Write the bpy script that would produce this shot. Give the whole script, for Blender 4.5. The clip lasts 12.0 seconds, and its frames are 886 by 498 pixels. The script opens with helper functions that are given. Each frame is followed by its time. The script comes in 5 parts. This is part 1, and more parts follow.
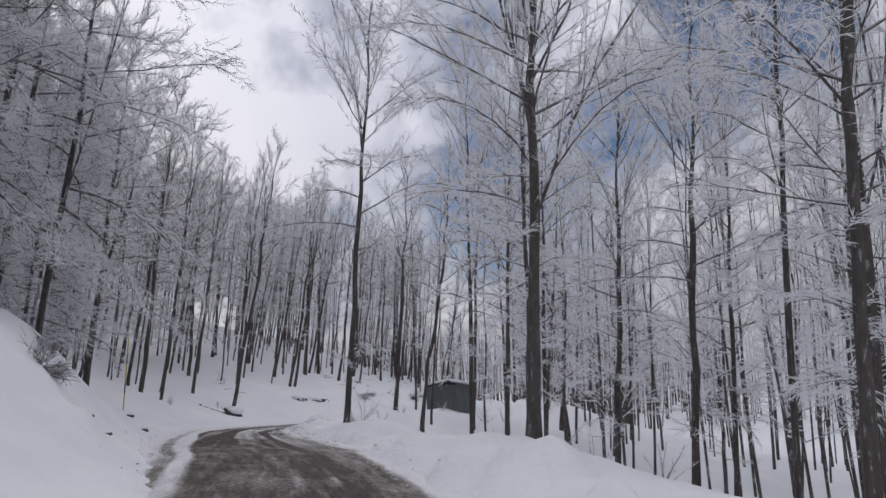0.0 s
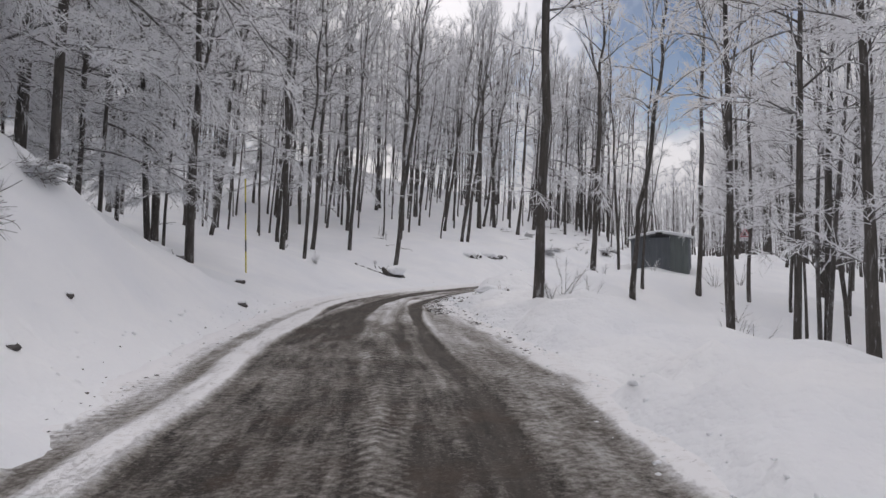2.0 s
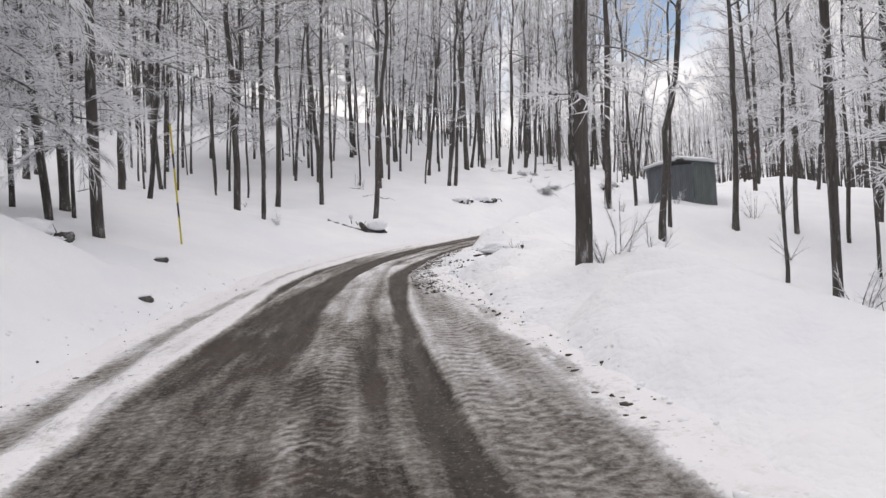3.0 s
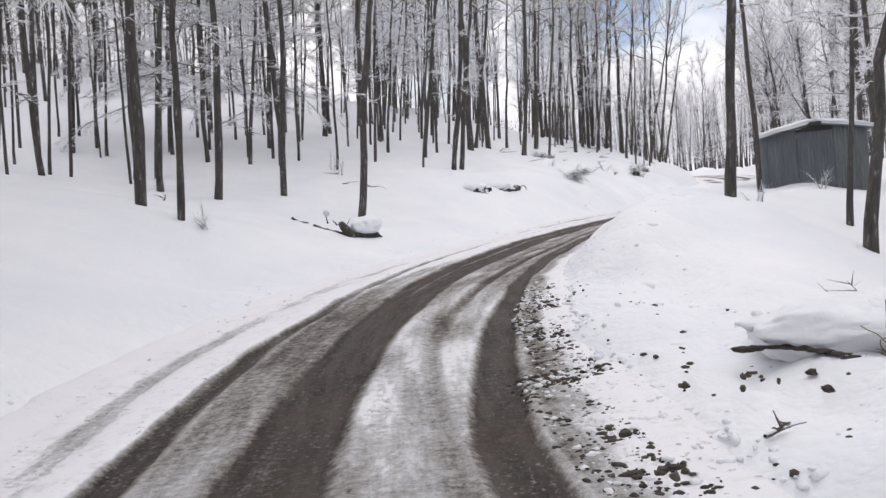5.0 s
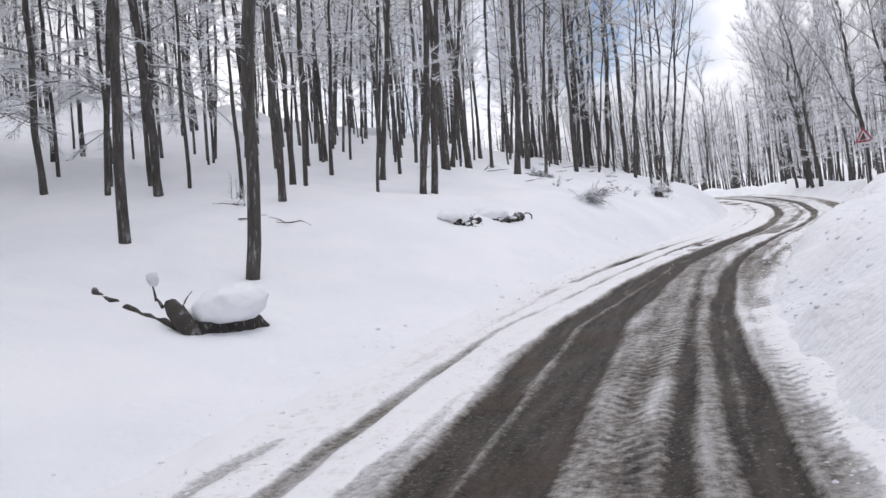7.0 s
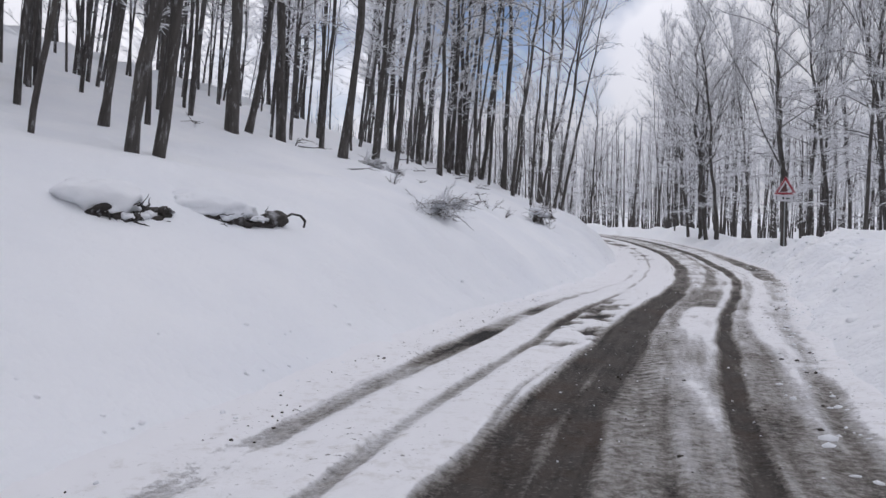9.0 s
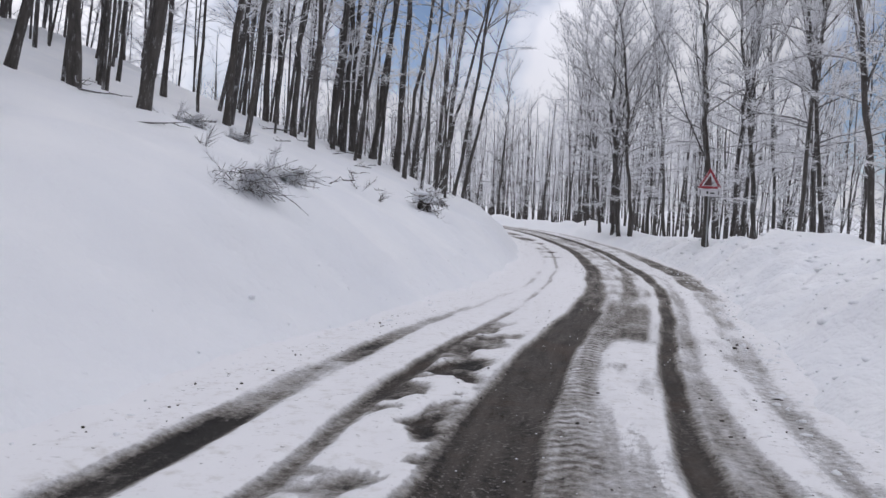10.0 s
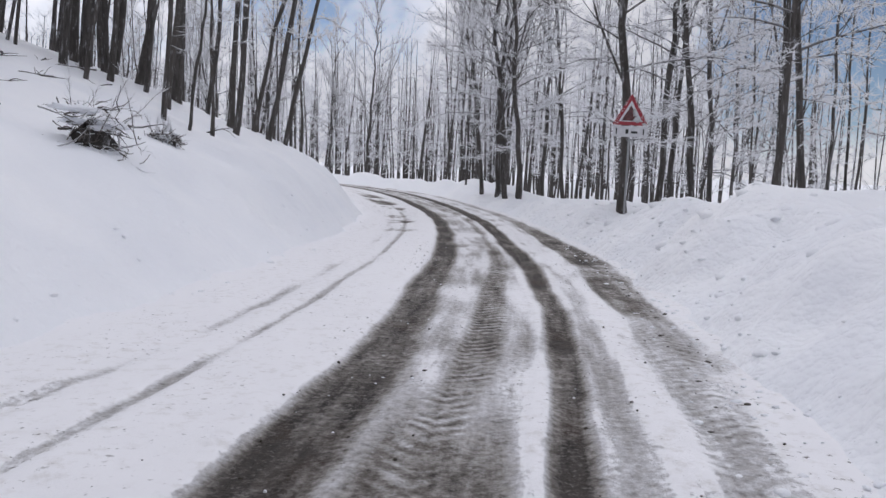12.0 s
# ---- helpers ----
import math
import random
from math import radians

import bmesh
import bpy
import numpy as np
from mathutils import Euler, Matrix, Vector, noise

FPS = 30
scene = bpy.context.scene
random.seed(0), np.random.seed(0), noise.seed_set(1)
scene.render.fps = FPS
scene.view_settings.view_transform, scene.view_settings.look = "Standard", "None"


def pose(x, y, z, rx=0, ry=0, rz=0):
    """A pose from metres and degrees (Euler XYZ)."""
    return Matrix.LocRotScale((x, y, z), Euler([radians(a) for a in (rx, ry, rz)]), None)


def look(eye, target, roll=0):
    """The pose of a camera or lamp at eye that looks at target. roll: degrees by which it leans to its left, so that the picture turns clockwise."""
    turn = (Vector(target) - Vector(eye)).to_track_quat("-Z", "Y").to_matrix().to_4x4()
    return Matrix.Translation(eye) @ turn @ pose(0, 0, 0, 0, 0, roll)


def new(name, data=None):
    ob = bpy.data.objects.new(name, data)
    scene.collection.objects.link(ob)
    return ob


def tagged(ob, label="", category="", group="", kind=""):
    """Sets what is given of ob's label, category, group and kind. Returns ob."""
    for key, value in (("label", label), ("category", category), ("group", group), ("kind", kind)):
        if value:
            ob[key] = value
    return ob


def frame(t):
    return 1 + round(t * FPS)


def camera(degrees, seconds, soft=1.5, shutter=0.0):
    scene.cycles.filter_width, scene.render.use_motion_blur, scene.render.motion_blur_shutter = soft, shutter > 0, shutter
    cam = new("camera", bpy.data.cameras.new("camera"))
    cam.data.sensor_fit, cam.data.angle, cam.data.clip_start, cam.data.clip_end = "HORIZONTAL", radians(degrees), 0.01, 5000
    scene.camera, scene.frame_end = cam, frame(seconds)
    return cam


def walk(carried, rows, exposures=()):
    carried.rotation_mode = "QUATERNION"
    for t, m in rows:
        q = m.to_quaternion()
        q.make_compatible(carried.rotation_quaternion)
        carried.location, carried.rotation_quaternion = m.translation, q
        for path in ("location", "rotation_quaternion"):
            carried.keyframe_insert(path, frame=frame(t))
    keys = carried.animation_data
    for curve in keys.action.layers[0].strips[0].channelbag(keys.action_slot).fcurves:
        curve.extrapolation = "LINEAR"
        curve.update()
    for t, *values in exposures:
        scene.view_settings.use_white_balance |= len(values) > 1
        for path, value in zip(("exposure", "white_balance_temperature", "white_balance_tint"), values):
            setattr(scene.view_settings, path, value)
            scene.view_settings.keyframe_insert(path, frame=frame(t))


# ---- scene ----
cam = camera(60.2, 12.0)
METRES, EYE, TILT, LEAN, TURN = 68.182, 1.5, 0.0, 0.0, 0.0
ROWS = [
    (0.0, 0.0, 0.0, 0.0, 0.2, 11.53, 0.96),
    (0.5, -0.0034, 0.04, 0.0009, 4.82, 13.0, 1.04),
    (1.0, -0.0088, 0.0789, 0.001, 9.51, 12.52, 0.8),
    (1.5, -0.0159, 0.1173, 0.002, 12.62, 6.03, 0.49),
    (2.0, -0.0239, 0.1566, 0.0033, 13.31, 1.03, 1.08),
    (2.5, -0.0332, 0.1974, 0.0043, 13.1, -0.43, 2.7),
    (3.0, -0.0438, 0.2376, 0.0055, 12.25, -3.12, 5.08),
    (5.0, -0.0992, 0.395, 0.0072, 10.27, -3.98, 5.7),
    (5.5, -0.1085, 0.4342, 0.0067, 14.55, -2.17, 8.88),
    (6.0, -0.1161, 0.4733, 0.0074, 14.97, -1.77, 9.4),
    (6.5, -0.1214, 0.515, 0.0073, 11.96, -1.08, 9.45),
    (7.0, -0.1247, 0.5624, 0.0071, 8.42, -1.57, 7.85),
    (9.0, -0.1058, 0.7238, 0.0067, -0.72, -1.82, -0.69),
    (9.5, -0.0951, 0.7643, 0.0066, -3.61, -2.36, -1.18),
    (10.0, -0.0817, 0.8054, 0.0064, -7.14, -2.52, -2.71),
    (10.5, -0.0661, 0.8461, 0.0063, -10.1, -2.7, -3.77),
    (11.0, -0.0479, 0.8866, 0.0055, -13.05, -3.4, -2.84),
    (11.5, -0.0296, 0.9255, 0.0032, -14.04, -3.61, -2.81),
    (12.0, -0.0136, 0.9648, 0.0035, -14.48, -4.89, -2.68),
]
EXPOSURES = [(0.0, -1.34, 6350, 16), (1.0, -1.45, 6550, 16), (1.6, -1.45, 6600, 16), (2.2, -0.71, 6800, 14), (2.7, -0.50, 6900, 14), (5.0, -0.41, 6700, 14), (7.0, -0.46, 6450, 14), (9.0, -0.9, 6300, 15), (12.0, -0.83, 6300, 15)]
walk(cam, [(t, pose(0, 0, EYE, TILT, LEAN, TURN) @ pose(METRES * x, METRES * y, METRES * z, 90 + pitch, roll, yaw)) for t, x, y, z, yaw, pitch, roll in ROWS], EXPOSURES)

# ---- world and sun ----
SUN_ELEVATION, SUN_AZIMUTH = 24.0, -6.0  # degrees; the azimuth runs clockwise from +y
world = bpy.data.worlds.new("winter_sky")
scene.world = world
world.use_nodes = True
wn, wl = world.node_tree.nodes, world.node_tree.links
wn.clear()
sky = wn.new("ShaderNodeTexSky")
sky.sky_type, sky.sun_disc = "NISHITA", False
sky.dust_density, sky.ozone_density, sky.altitude = 0.2, 2.5, 1200
sky.sun_elevation, sky.sun_rotation = radians(SUN_ELEVATION), radians(SUN_AZIMUTH)
cloud = wn.new("ShaderNodeTexNoise")
cloud.noise_dimensions = "4D"
cloud.inputs["W"].default_value = 5.0
cloud.inputs["Scale"].default_value, cloud.inputs["Detail"].default_value, cloud.inputs["Roughness"].default_value = 2.3, 6.0, 0.55
cover = wn.new("ShaderNodeValToRGB")
cover.color_ramp.elements[0].position, cover.color_ramp.elements[1].position = 0.36, 0.46
cover.color_ramp.elements[1].color = (0.95, 0.95, 0.95, 1)
veil = wn.new("ShaderNodeMix")
veil.data_type = "RGBA"
bright = wn.new("ShaderNodeTexNoise")
bright.noise_dimensions = "4D"
bright.inputs["W"].default_value, bright.inputs["Scale"].default_value, bright.inputs["Detail"].default_value = 2.0, 1.6, 4.0
lit = wn.new("ShaderNodeValToRGB")
lit.color_ramp.elements[0].position, lit.color_ramp.elements[0].color = 0.36, (0.66, 0.68, 0.73, 1)
lit.color_ramp.elements[1].position, lit.color_ramp.elements[1].color = 0.62, (1.0, 1.0, 1.0, 1)
glow = wn.new("ShaderNodeVectorMath")
glow.operation = "SCALE"
glow.inputs["Scale"].default_value = 12.5
wl.new(bright.outputs["Fac"], lit.inputs["Fac"])
wl.new(lit.outputs["Color"], glow.inputs[0])
back = wn.new("ShaderNodeBackground")
back.inputs["Strength"].default_value = 0.1
wo = wn.new("ShaderNodeOutputWorld")
wl.new(cloud.outputs["Fac"], cover.inputs["Fac"])
# gaps of blue between the clouds: azimuth, elevation and half width in degrees
aim = wn.new("ShaderNodeTexCoord")
shred = wn.new("ShaderNodeTexNoise")
shred.inputs["Scale"].default_value, shred.inputs["Detail"].default_value, shred.inputs["Roughness"].default_value = 9.0, 5.0, 0.6
wl.new(aim.outputs["Generated"], shred.inputs["Vector"])
closed = cover.outputs["Color"]
for az, el, wide in ((2, 15, 5), (23.5, 26, 6.5), (40, 11, 7), (60, 34, 10)):
    az, el = radians(az), radians(el)
    towards = wn.new("ShaderNodeVectorMath")
    towards.operation = "DOT_PRODUCT"
    towards.inputs[1].default_value = (math.sin(az) * math.cos(el), math.cos(az) * math.cos(el), math.sin(el))
    wl.new(aim.outputs["Generated"], towards.inputs[0])
    torn = wn.new("ShaderNodeMath")
    torn.operation = "MULTIPLY_ADD"
    torn.inputs[1].default_value = 0.02
    wl.new(shred.outputs["Fac"], torn.inputs[0])
    wl.new(towards.outputs["Value"], torn.inputs[2])
    gap = wn.new("ShaderNodeMapRange")
    edge = math.cos(radians(wide)) + 0.01
    gap.inputs["From Min"].default_value, gap.inputs["From Max"].default_value = edge - 0.003, edge + 0.003
    gap.inputs["To Min"].default_value, gap.inputs["To Max"].default_value = 1.0, 0.06
    wl.new(torn.outputs[0], gap.inputs["Value"])
    least = wn.new("ShaderNodeMath")
    least.operation = "MINIMUM"
    wl.new(closed, least.inputs[0])
    wl.new(gap.outputs[0], least.inputs[1])
    closed = least.outputs[0]
wl.new(closed, veil.inputs["Factor"])
wl.new(sky.outputs["Color"], veil.inputs["A"])
wl.new(glow.outputs[0], veil.inputs["B"])
# the clouds are brightest round the hidden sun
near_sun = wn.new("ShaderNodeVectorMath")
near_sun.operation = "DOT_PRODUCT"
near_sun.inputs[1].default_value = (math.sin(radians(SUN_AZIMUTH)) * math.cos(radians(SUN_ELEVATION)), math.cos(radians(SUN_AZIMUTH)) * math.cos(radians(SUN_ELEVATION)), math.sin(radians(SUN_ELEVATION)))
wl.new(aim.outputs["Generated"], near_sun.inputs[0])
halo = wn.new("ShaderNodeMapRange")
halo.interpolation_type = "SMOOTHSTEP"
halo.inputs["From Min"].default_value, halo.inputs["From Max"].default_value = math.cos(radians(34)), 1.0
halo.inputs["To Min"].default_value, halo.inputs["To Max"].default_value = 14.0, 21.0
wl.new(near_sun.outputs["Value"], halo.inputs["Value"])
# an overcast sky is brighter overhead than at the horizon
aloft = wn.new("ShaderNodeSeparateXYZ")
wl.new(aim.outputs["Generated"], aloft.inputs[0])
zenith = wn.new("ShaderNodeMapRange")
zenith.inputs["From Min"].default_value, zenith.inputs["From Max"].default_value = 0.15, 1.0
zenith.inputs["To Min"].default_value, zenith.inputs["To Max"].default_value = 1.0, 2.0
wl.new(aloft.outputs["Z"], zenith.inputs["Value"])
overhead = wn.new("ShaderNodeMath")
overhead.operation = "MULTIPLY"
wl.new(halo.outputs[0], overhead.inputs[0])
wl.new(zenith.outputs[0], overhead.inputs[1])
wl.new(overhead.outputs[0], glow.inputs["Scale"])
wl.new(veil.outputs["Result"], back.inputs["Color"])
wl.new(back.outputs["Background"], wo.inputs["Surface"])

sun = new("sun", bpy.data.lights.new("sun", "SUN"))
sun.data.energy, sun.data.angle, sun.data.color = 0.75, radians(18), (1.0, 0.97, 0.93)
a, e = radians(SUN_AZIMUTH), radians(SUN_ELEVATION)
sun.matrix_world = look((0, 0, 60), (-math.sin(a) * math.cos(e), -math.cos(a) * math.cos(e), 60 - math.sin(e)))


# ---- materials ----
def material(name, rough=0.8):
    m = bpy.data.materials.new(name)
    m.use_nodes = True
    nodes = m.node_tree.nodes
    shader = nodes["Principled BSDF"]
    shader.inputs["Roughness"].default_value = rough
    return m, nodes, m.node_tree.links, shader


def noise_node(nodes, links, scale, detail=4.0, rough=0.55, vector=None):
    n = nodes.new("ShaderNodeTexNoise")
    n.inputs["Scale"].default_value, n.inputs["Detail"].default_value, n.inputs["Roughness"].default_value = scale, detail, rough
    if vector:
        links.new(vector, n.inputs["Vector"])
    return n


def ramp(nodes, links, source, stops):
    r = nodes.new("ShaderNodeValToRGB")
    while len(r.color_ramp.elements) < len(stops):
        r.color_ramp.elements.new(0.5)
    for el, (at, value) in zip(r.color_ramp.elements, stops):
        el.position = at
        el.color = (value, value, value, 1) if isinstance(value, (int, float)) else (*value, 1)
    links.new(source, r.inputs["Fac"])
    return r.outputs["Color"]


def mix(nodes, links, factor, one, two):
    n = nodes.new("ShaderNodeMix")
    n.data_type = "RGBA"
    for key, value in (("Factor", factor), ("A", one), ("B", two)):
        if isinstance(value, (int, float)):
            n.inputs[key].default_value = value
        elif isinstance(value, tuple):
            n.inputs[key].default_value = (*value, 1)
        else:
            links.new(value, n.inputs[key])
    return n.outputs["Result"]


def maths(nodes, links, kind, one, two=0.0):
    n = nodes.new("ShaderNodeMath")
    n.operation = kind
    for i, value in enumerate((one, two)):
        if isinstance(value, (int, float)):
            n.inputs[i].default_value = value
        else:
            links.new(value, n.inputs[i])
    return n.outputs[0]


def bump(nodes, links, shader, height, strength=0.3, distance=0.02):
    b = nodes.new("ShaderNodeBump")
    b.inputs["Strength"].default_value, b.inputs["Distance"].default_value = strength, distance
    links.new(height, b.inputs["Height"])
    links.new(b.outputs["Normal"], shader.inputs["Normal"])


def upward(nodes, links, low, high):
    """0 to 1 as the surface turns upwards."""
    g = nodes.new("ShaderNodeNewGeometry")
    s = nodes.new("ShaderNodeSeparateXYZ")
    links.new(g.outputs["Normal"], s.inputs[0])
    return ramp(nodes, links, maths(nodes, links, "MULTIPLY_ADD", s.outputs["Z"], 0.5), [(low, 0.0), (high, 1.0)])


def world_place(nodes):
    return nodes.new("ShaderNodeNewGeometry").outputs["Position"]


def snow_material():
    """Deep snow: wind-smoothed, with crumbs and clods where the plough has thrown it."""
    m, n, l, s = material("snow", 0.75)
    place = world_place(n)
    at = n.new("ShaderNodeAttribute")
    at.attribute_name = "ploughed"
    broad = noise_node(n, l, 0.35, 4, vector=place)
    grain = noise_node(n, l, 9, 6, 0.65, place)
    clods = noise_node(n, l, 2.2, 5, 0.6, place)
    tone = mix(n, l, ramp(n, l, broad.outputs["Fac"], [(0.35, 0.0), (0.7, 1.0)]), (0.80, 0.82, 0.86), (0.87, 0.88, 0.90))
    specks = ramp(n, l, noise_node(n, l, 5.5, 8, 0.75, place).outputs["Fac"], [(0.72, 0.0), (0.78, 1.0)])
    litter = maths(n, l, "MULTIPLY", specks, 0.35)
    l.new(mix(n, l, litter, tone, (0.30, 0.28, 0.26)), s.inputs["Base Color"])
    crumb = n.new("ShaderNodeTexVoronoi")
    crumb.inputs["Scale"].default_value = 5.5
    l.new(mix(n, l, 0.12, place, noise_node(n, l, 3.0, 3, 0.5, place).outputs["Color"]), crumb.inputs["Vector"])
    fine = n.new("ShaderNodeTexVoronoi")
    fine.inputs["Scale"].default_value = 15
    l.new(place, fine.inputs["Vector"])
    lumps = maths(n, l, "ADD", maths(n, l, "MULTIPLY", crumb.outputs["Distance"], -1.0), maths(n, l, "MULTIPLY", fine.outputs["Distance"], -0.35))
    lumps = maths(n, l, "MULTIPLY", lumps, at.outputs["Fac"])
    relief = maths(n, l, "ADD", maths(n, l, "MULTIPLY", grain.outputs["Fac"], 0.5), clods.outputs["Fac"])
    bump(n, l, s, maths(n, l, "ADD", relief, lumps), 0.5, 0.08)
    return m


def road_material():
    """Asphalt under thawing snow: the mesh's own snow cover is broken up by noise; treads are pressed into the slush."""
    m, n, l, s = material("thawing_road", 0.6)
    place = world_place(n)

    def attribute(name):
        a_ = n.new("ShaderNodeAttribute")
        a_.attribute_name = name
        return a_.outputs["Fac"]

    fine = noise_node(n, l, 19, 7, 0.78, place)
    mid = noise_node(n, l, 3.0, 5, 0.6, place)
    vee = maths(n, l, "ABSOLUTE", maths(n, l, "SUBTRACT", maths(n, l, "FRACT", maths(n, l, "MULTIPLY", attribute("across"), 1.8)), 0.5))
    bars = maths(n, l, "SINE", maths(n, l, "MULTIPLY", maths(n, l, "ADD", attribute("along"), maths(n, l, "ADD", maths(n, l, "MULTIPLY", vee, 0.5), maths(n, l, "MULTIPLY", noise_node(n, l, 2.6, 4, 0.6, place).outputs["Fac"], 0.34))), 37.0))
    bars = maths(n, l, "MULTIPLY", maths(n, l, "MULTIPLY", bars, attribute("tread")), ramp(n, l, mid.outputs["Fac"], [(0.40, 0.02), (0.60, 0.15)]))
    lanes = n.new("ShaderNodeCombineXYZ")
    l.new(maths(n, l, "MULTIPLY", attribute("across"), 7.0), lanes.inputs[0])
    l.new(maths(n, l, "MULTIPLY", attribute("along"), 0.8), lanes.inputs[1])
    rub = noise_node(n, l, 1.0, 5, 0.65, lanes.outputs[0])
    wob = maths(n, l, "ADD", maths(n, l, "MULTIPLY", maths(n, l, "SUBTRACT", rub.outputs["Fac"], 0.5), 0.46), maths(n, l, "MULTIPLY", maths(n, l, "SUBTRACT", fine.outputs["Fac"], 0.5), 0.62))
    amount = maths(n, l, "ADD", maths(n, l, "ADD", attribute("snow"), wob), bars)
    slushy = ramp(n, l, amount, [(0.24, 0.0), (0.46, 1.0)])
    cover_ = ramp(n, l, amount, [(0.46, 0.0), (0.60, 0.45), (0.74, 1.0)])
    blotch = noise_node(n, l, 1.3, 5, 0.65, place)
    wet = mix(n, l, ramp(n, l, rub.outputs["Fac"], [(0.38, 0.0), (0.64, 1.0)]), (0.024, 0.022, 0.021), (0.088, 0.078, 0.070))
    wet = mix(n, l, ramp(n, l, blotch.outputs["Fac"], [(0.50, 0.0), (0.64, 0.5)]), wet, (0.080, 0.052, 0.037))
    grit = mix(n, l, ramp(n, l, fine.outputs["Fac"], [(0.42, 0.0), (0.72, 1.0)]), wet, (0.10, 0.085, 0.074))
    chips = ramp(n, l, noise_node(n, l, 30, 3, 0.6, place).outputs["Fac"], [(0.58, 0.0), (0.68, 0.8)])
    chips = maths(n, l, "MULTIPLY", chips, ramp(n, l, blotch.outputs["Fac"], [(0.35, 1.0), (0.6, 0.25)]))
    grit = mix(n, l, chips, grit, (0.30, 0.28, 0.26))
    grit = mix(n, l, maths(n, l, "MULTIPLY", attribute("damp"), 0.85), grit, (0.012, 0.012, 0.013))
    slush = mix(n, l, ramp(n, l, noise_node(n, l, 11, 6, 0.75, place).outputs["Fac"], [(0.36, 0.0), (0.64, 1.0)]), (0.13, 0.115, 0.10), (0.48, 0.455, 0.43))
    soiled = ramp(n, l, noise_node(n, l, 7, 6, 0.7, place).outputs["Fac"], [(0.52, 0.0), (0.84, 1.0)])
    soiled = maths(n, l, "MULTIPLY", soiled, ramp(n, l, attribute("snow"), [(0.9, 1.0), (1.0, 0.0)]))
    white = mix(n, l, soiled, (0.83, 0.83, 0.85), (0.56, 0.54, 0.51))
    flecks = ramp(n, l, noise_node(n, l, 17, 3, 0.6, place).outputs["Fac"], [(0.63, 0.0), (0.70, 0.85)])
    flecks = maths(n, l, "MULTIPLY", flecks, ramp(n, l, blotch.outputs["Fac"], [(0.42, 0.0), (0.58, 1.0)]))
    flecks = maths(n, l, "MULTIPLY", flecks, ramp(n, l, attribute("snow"), [(0.92, 1.0), (1.0, 0.25)]))
    white = mix(n, l, flecks, white, (0.10, 0.09, 0.08))
    l.new(mix(n, l, cover_, mix(n, l, slushy, grit, slush), white), s.inputs["Base Color"])
    l.new(ramp(n, l, slushy, [(0.0, 0.72), (1.0, 0.9)]), s.inputs["Roughness"])
    s.inputs["Specular IOR Level"].default_value = 0.12
    bump(n, l, s, maths(n, l, "ADD", maths(n, l, "ADD", maths(n, l, "MULTIPLY", fine.outputs["Fac"], maths(n, l, "SUBTRACT", 0.75, maths(n, l, "MULTIPLY", cover_, 0.55))), maths(n, l, "ADD", cover_, maths(n, l, "MULTIPLY", slushy, 0.4))), bars), 0.7, 0.035)
    return m


def bark_material(name, frost, tint=(0.058, 0.052, 0.048)):
    """Dark beech bark; frost: how much rime sits on its upper sides and in its cracks."""
    m, n, l, s = material(name, 0.85)
    oi = n.new("ShaderNodeObjectInfo")
    tc = n.new("ShaderNodeTexCoord")
    mp = n.new("ShaderNodeMapping")
    mp.inputs["Scale"].default_value = (1, 1, 0.22)
    l.new(tc.outputs["Object"], mp.inputs["Vector"])
    streak = noise_node(n, l, 9, 6, 0.65, mp.outputs["Vector"])
    patch = noise_node(n, l, 2.1, 5, 0.65, tc.outputs["Object"])
    dark = mix(n, l, ramp(n, l, streak.outputs["Fac"], [(0.32, 0.0), (0.72, 1.0)]), tuple(0.4 * c for c in tint), tuple(1.8 * c for c in tint))
    dark = mix(n, l, maths(n, l, "MULTIPLY", oi.outputs["Random"], 0.4), dark, (0.085, 0.075, 0.066))
    rime = ramp(n, l, patch.outputs["Fac"], [(0.66 - 0.28 * frost, 0.0), (0.80 - 0.2 * frost, 1.0)])
    flecks = ramp(n, l, noise_node(n, l, 11, 6, 0.75, mp.outputs["Vector"]).outputs["Fac"], [(0.57, 0.0), (0.68, 0.8)])
    rime = maths(n, l, "MULTIPLY", maths(n, l, "MAXIMUM", rime, flecks), min(1.0, 0.4 + frost))
    if frost > 0.3:
        rime = maths(n, l, "MAXIMUM", rime, maths(n, l, "MULTIPLY", upward(n, l, 0.72, 0.92), 0.8))
    l.new(mix(n, l, rime, dark, (0.72, 0.73, 0.77)), s.inputs["Base Color"])
    bump(n, l, s, streak.outputs["Fac"], 0.6, 0.03)
    return m


def plain_material(name, dark, light, scale=6.0, rough=0.7, metal=0.0, relief=0.2):
    m, n, l, s = material(name, rough)
    s.inputs["Metallic"].default_value = metal
    tc = n.new("ShaderNodeTexCoord")
    spots = noise_node(n, l, scale, 6, 0.6, tc.outputs["Object"])
    l.new(mix(n, l, ramp(n, l, spots.outputs["Fac"], [(0.3, 0.0), (0.7, 1.0)]), dark, light), s.inputs["Base Color"])
    bump(n, l, s, spots.outputs["Fac"], relief, 0.02)
    return m


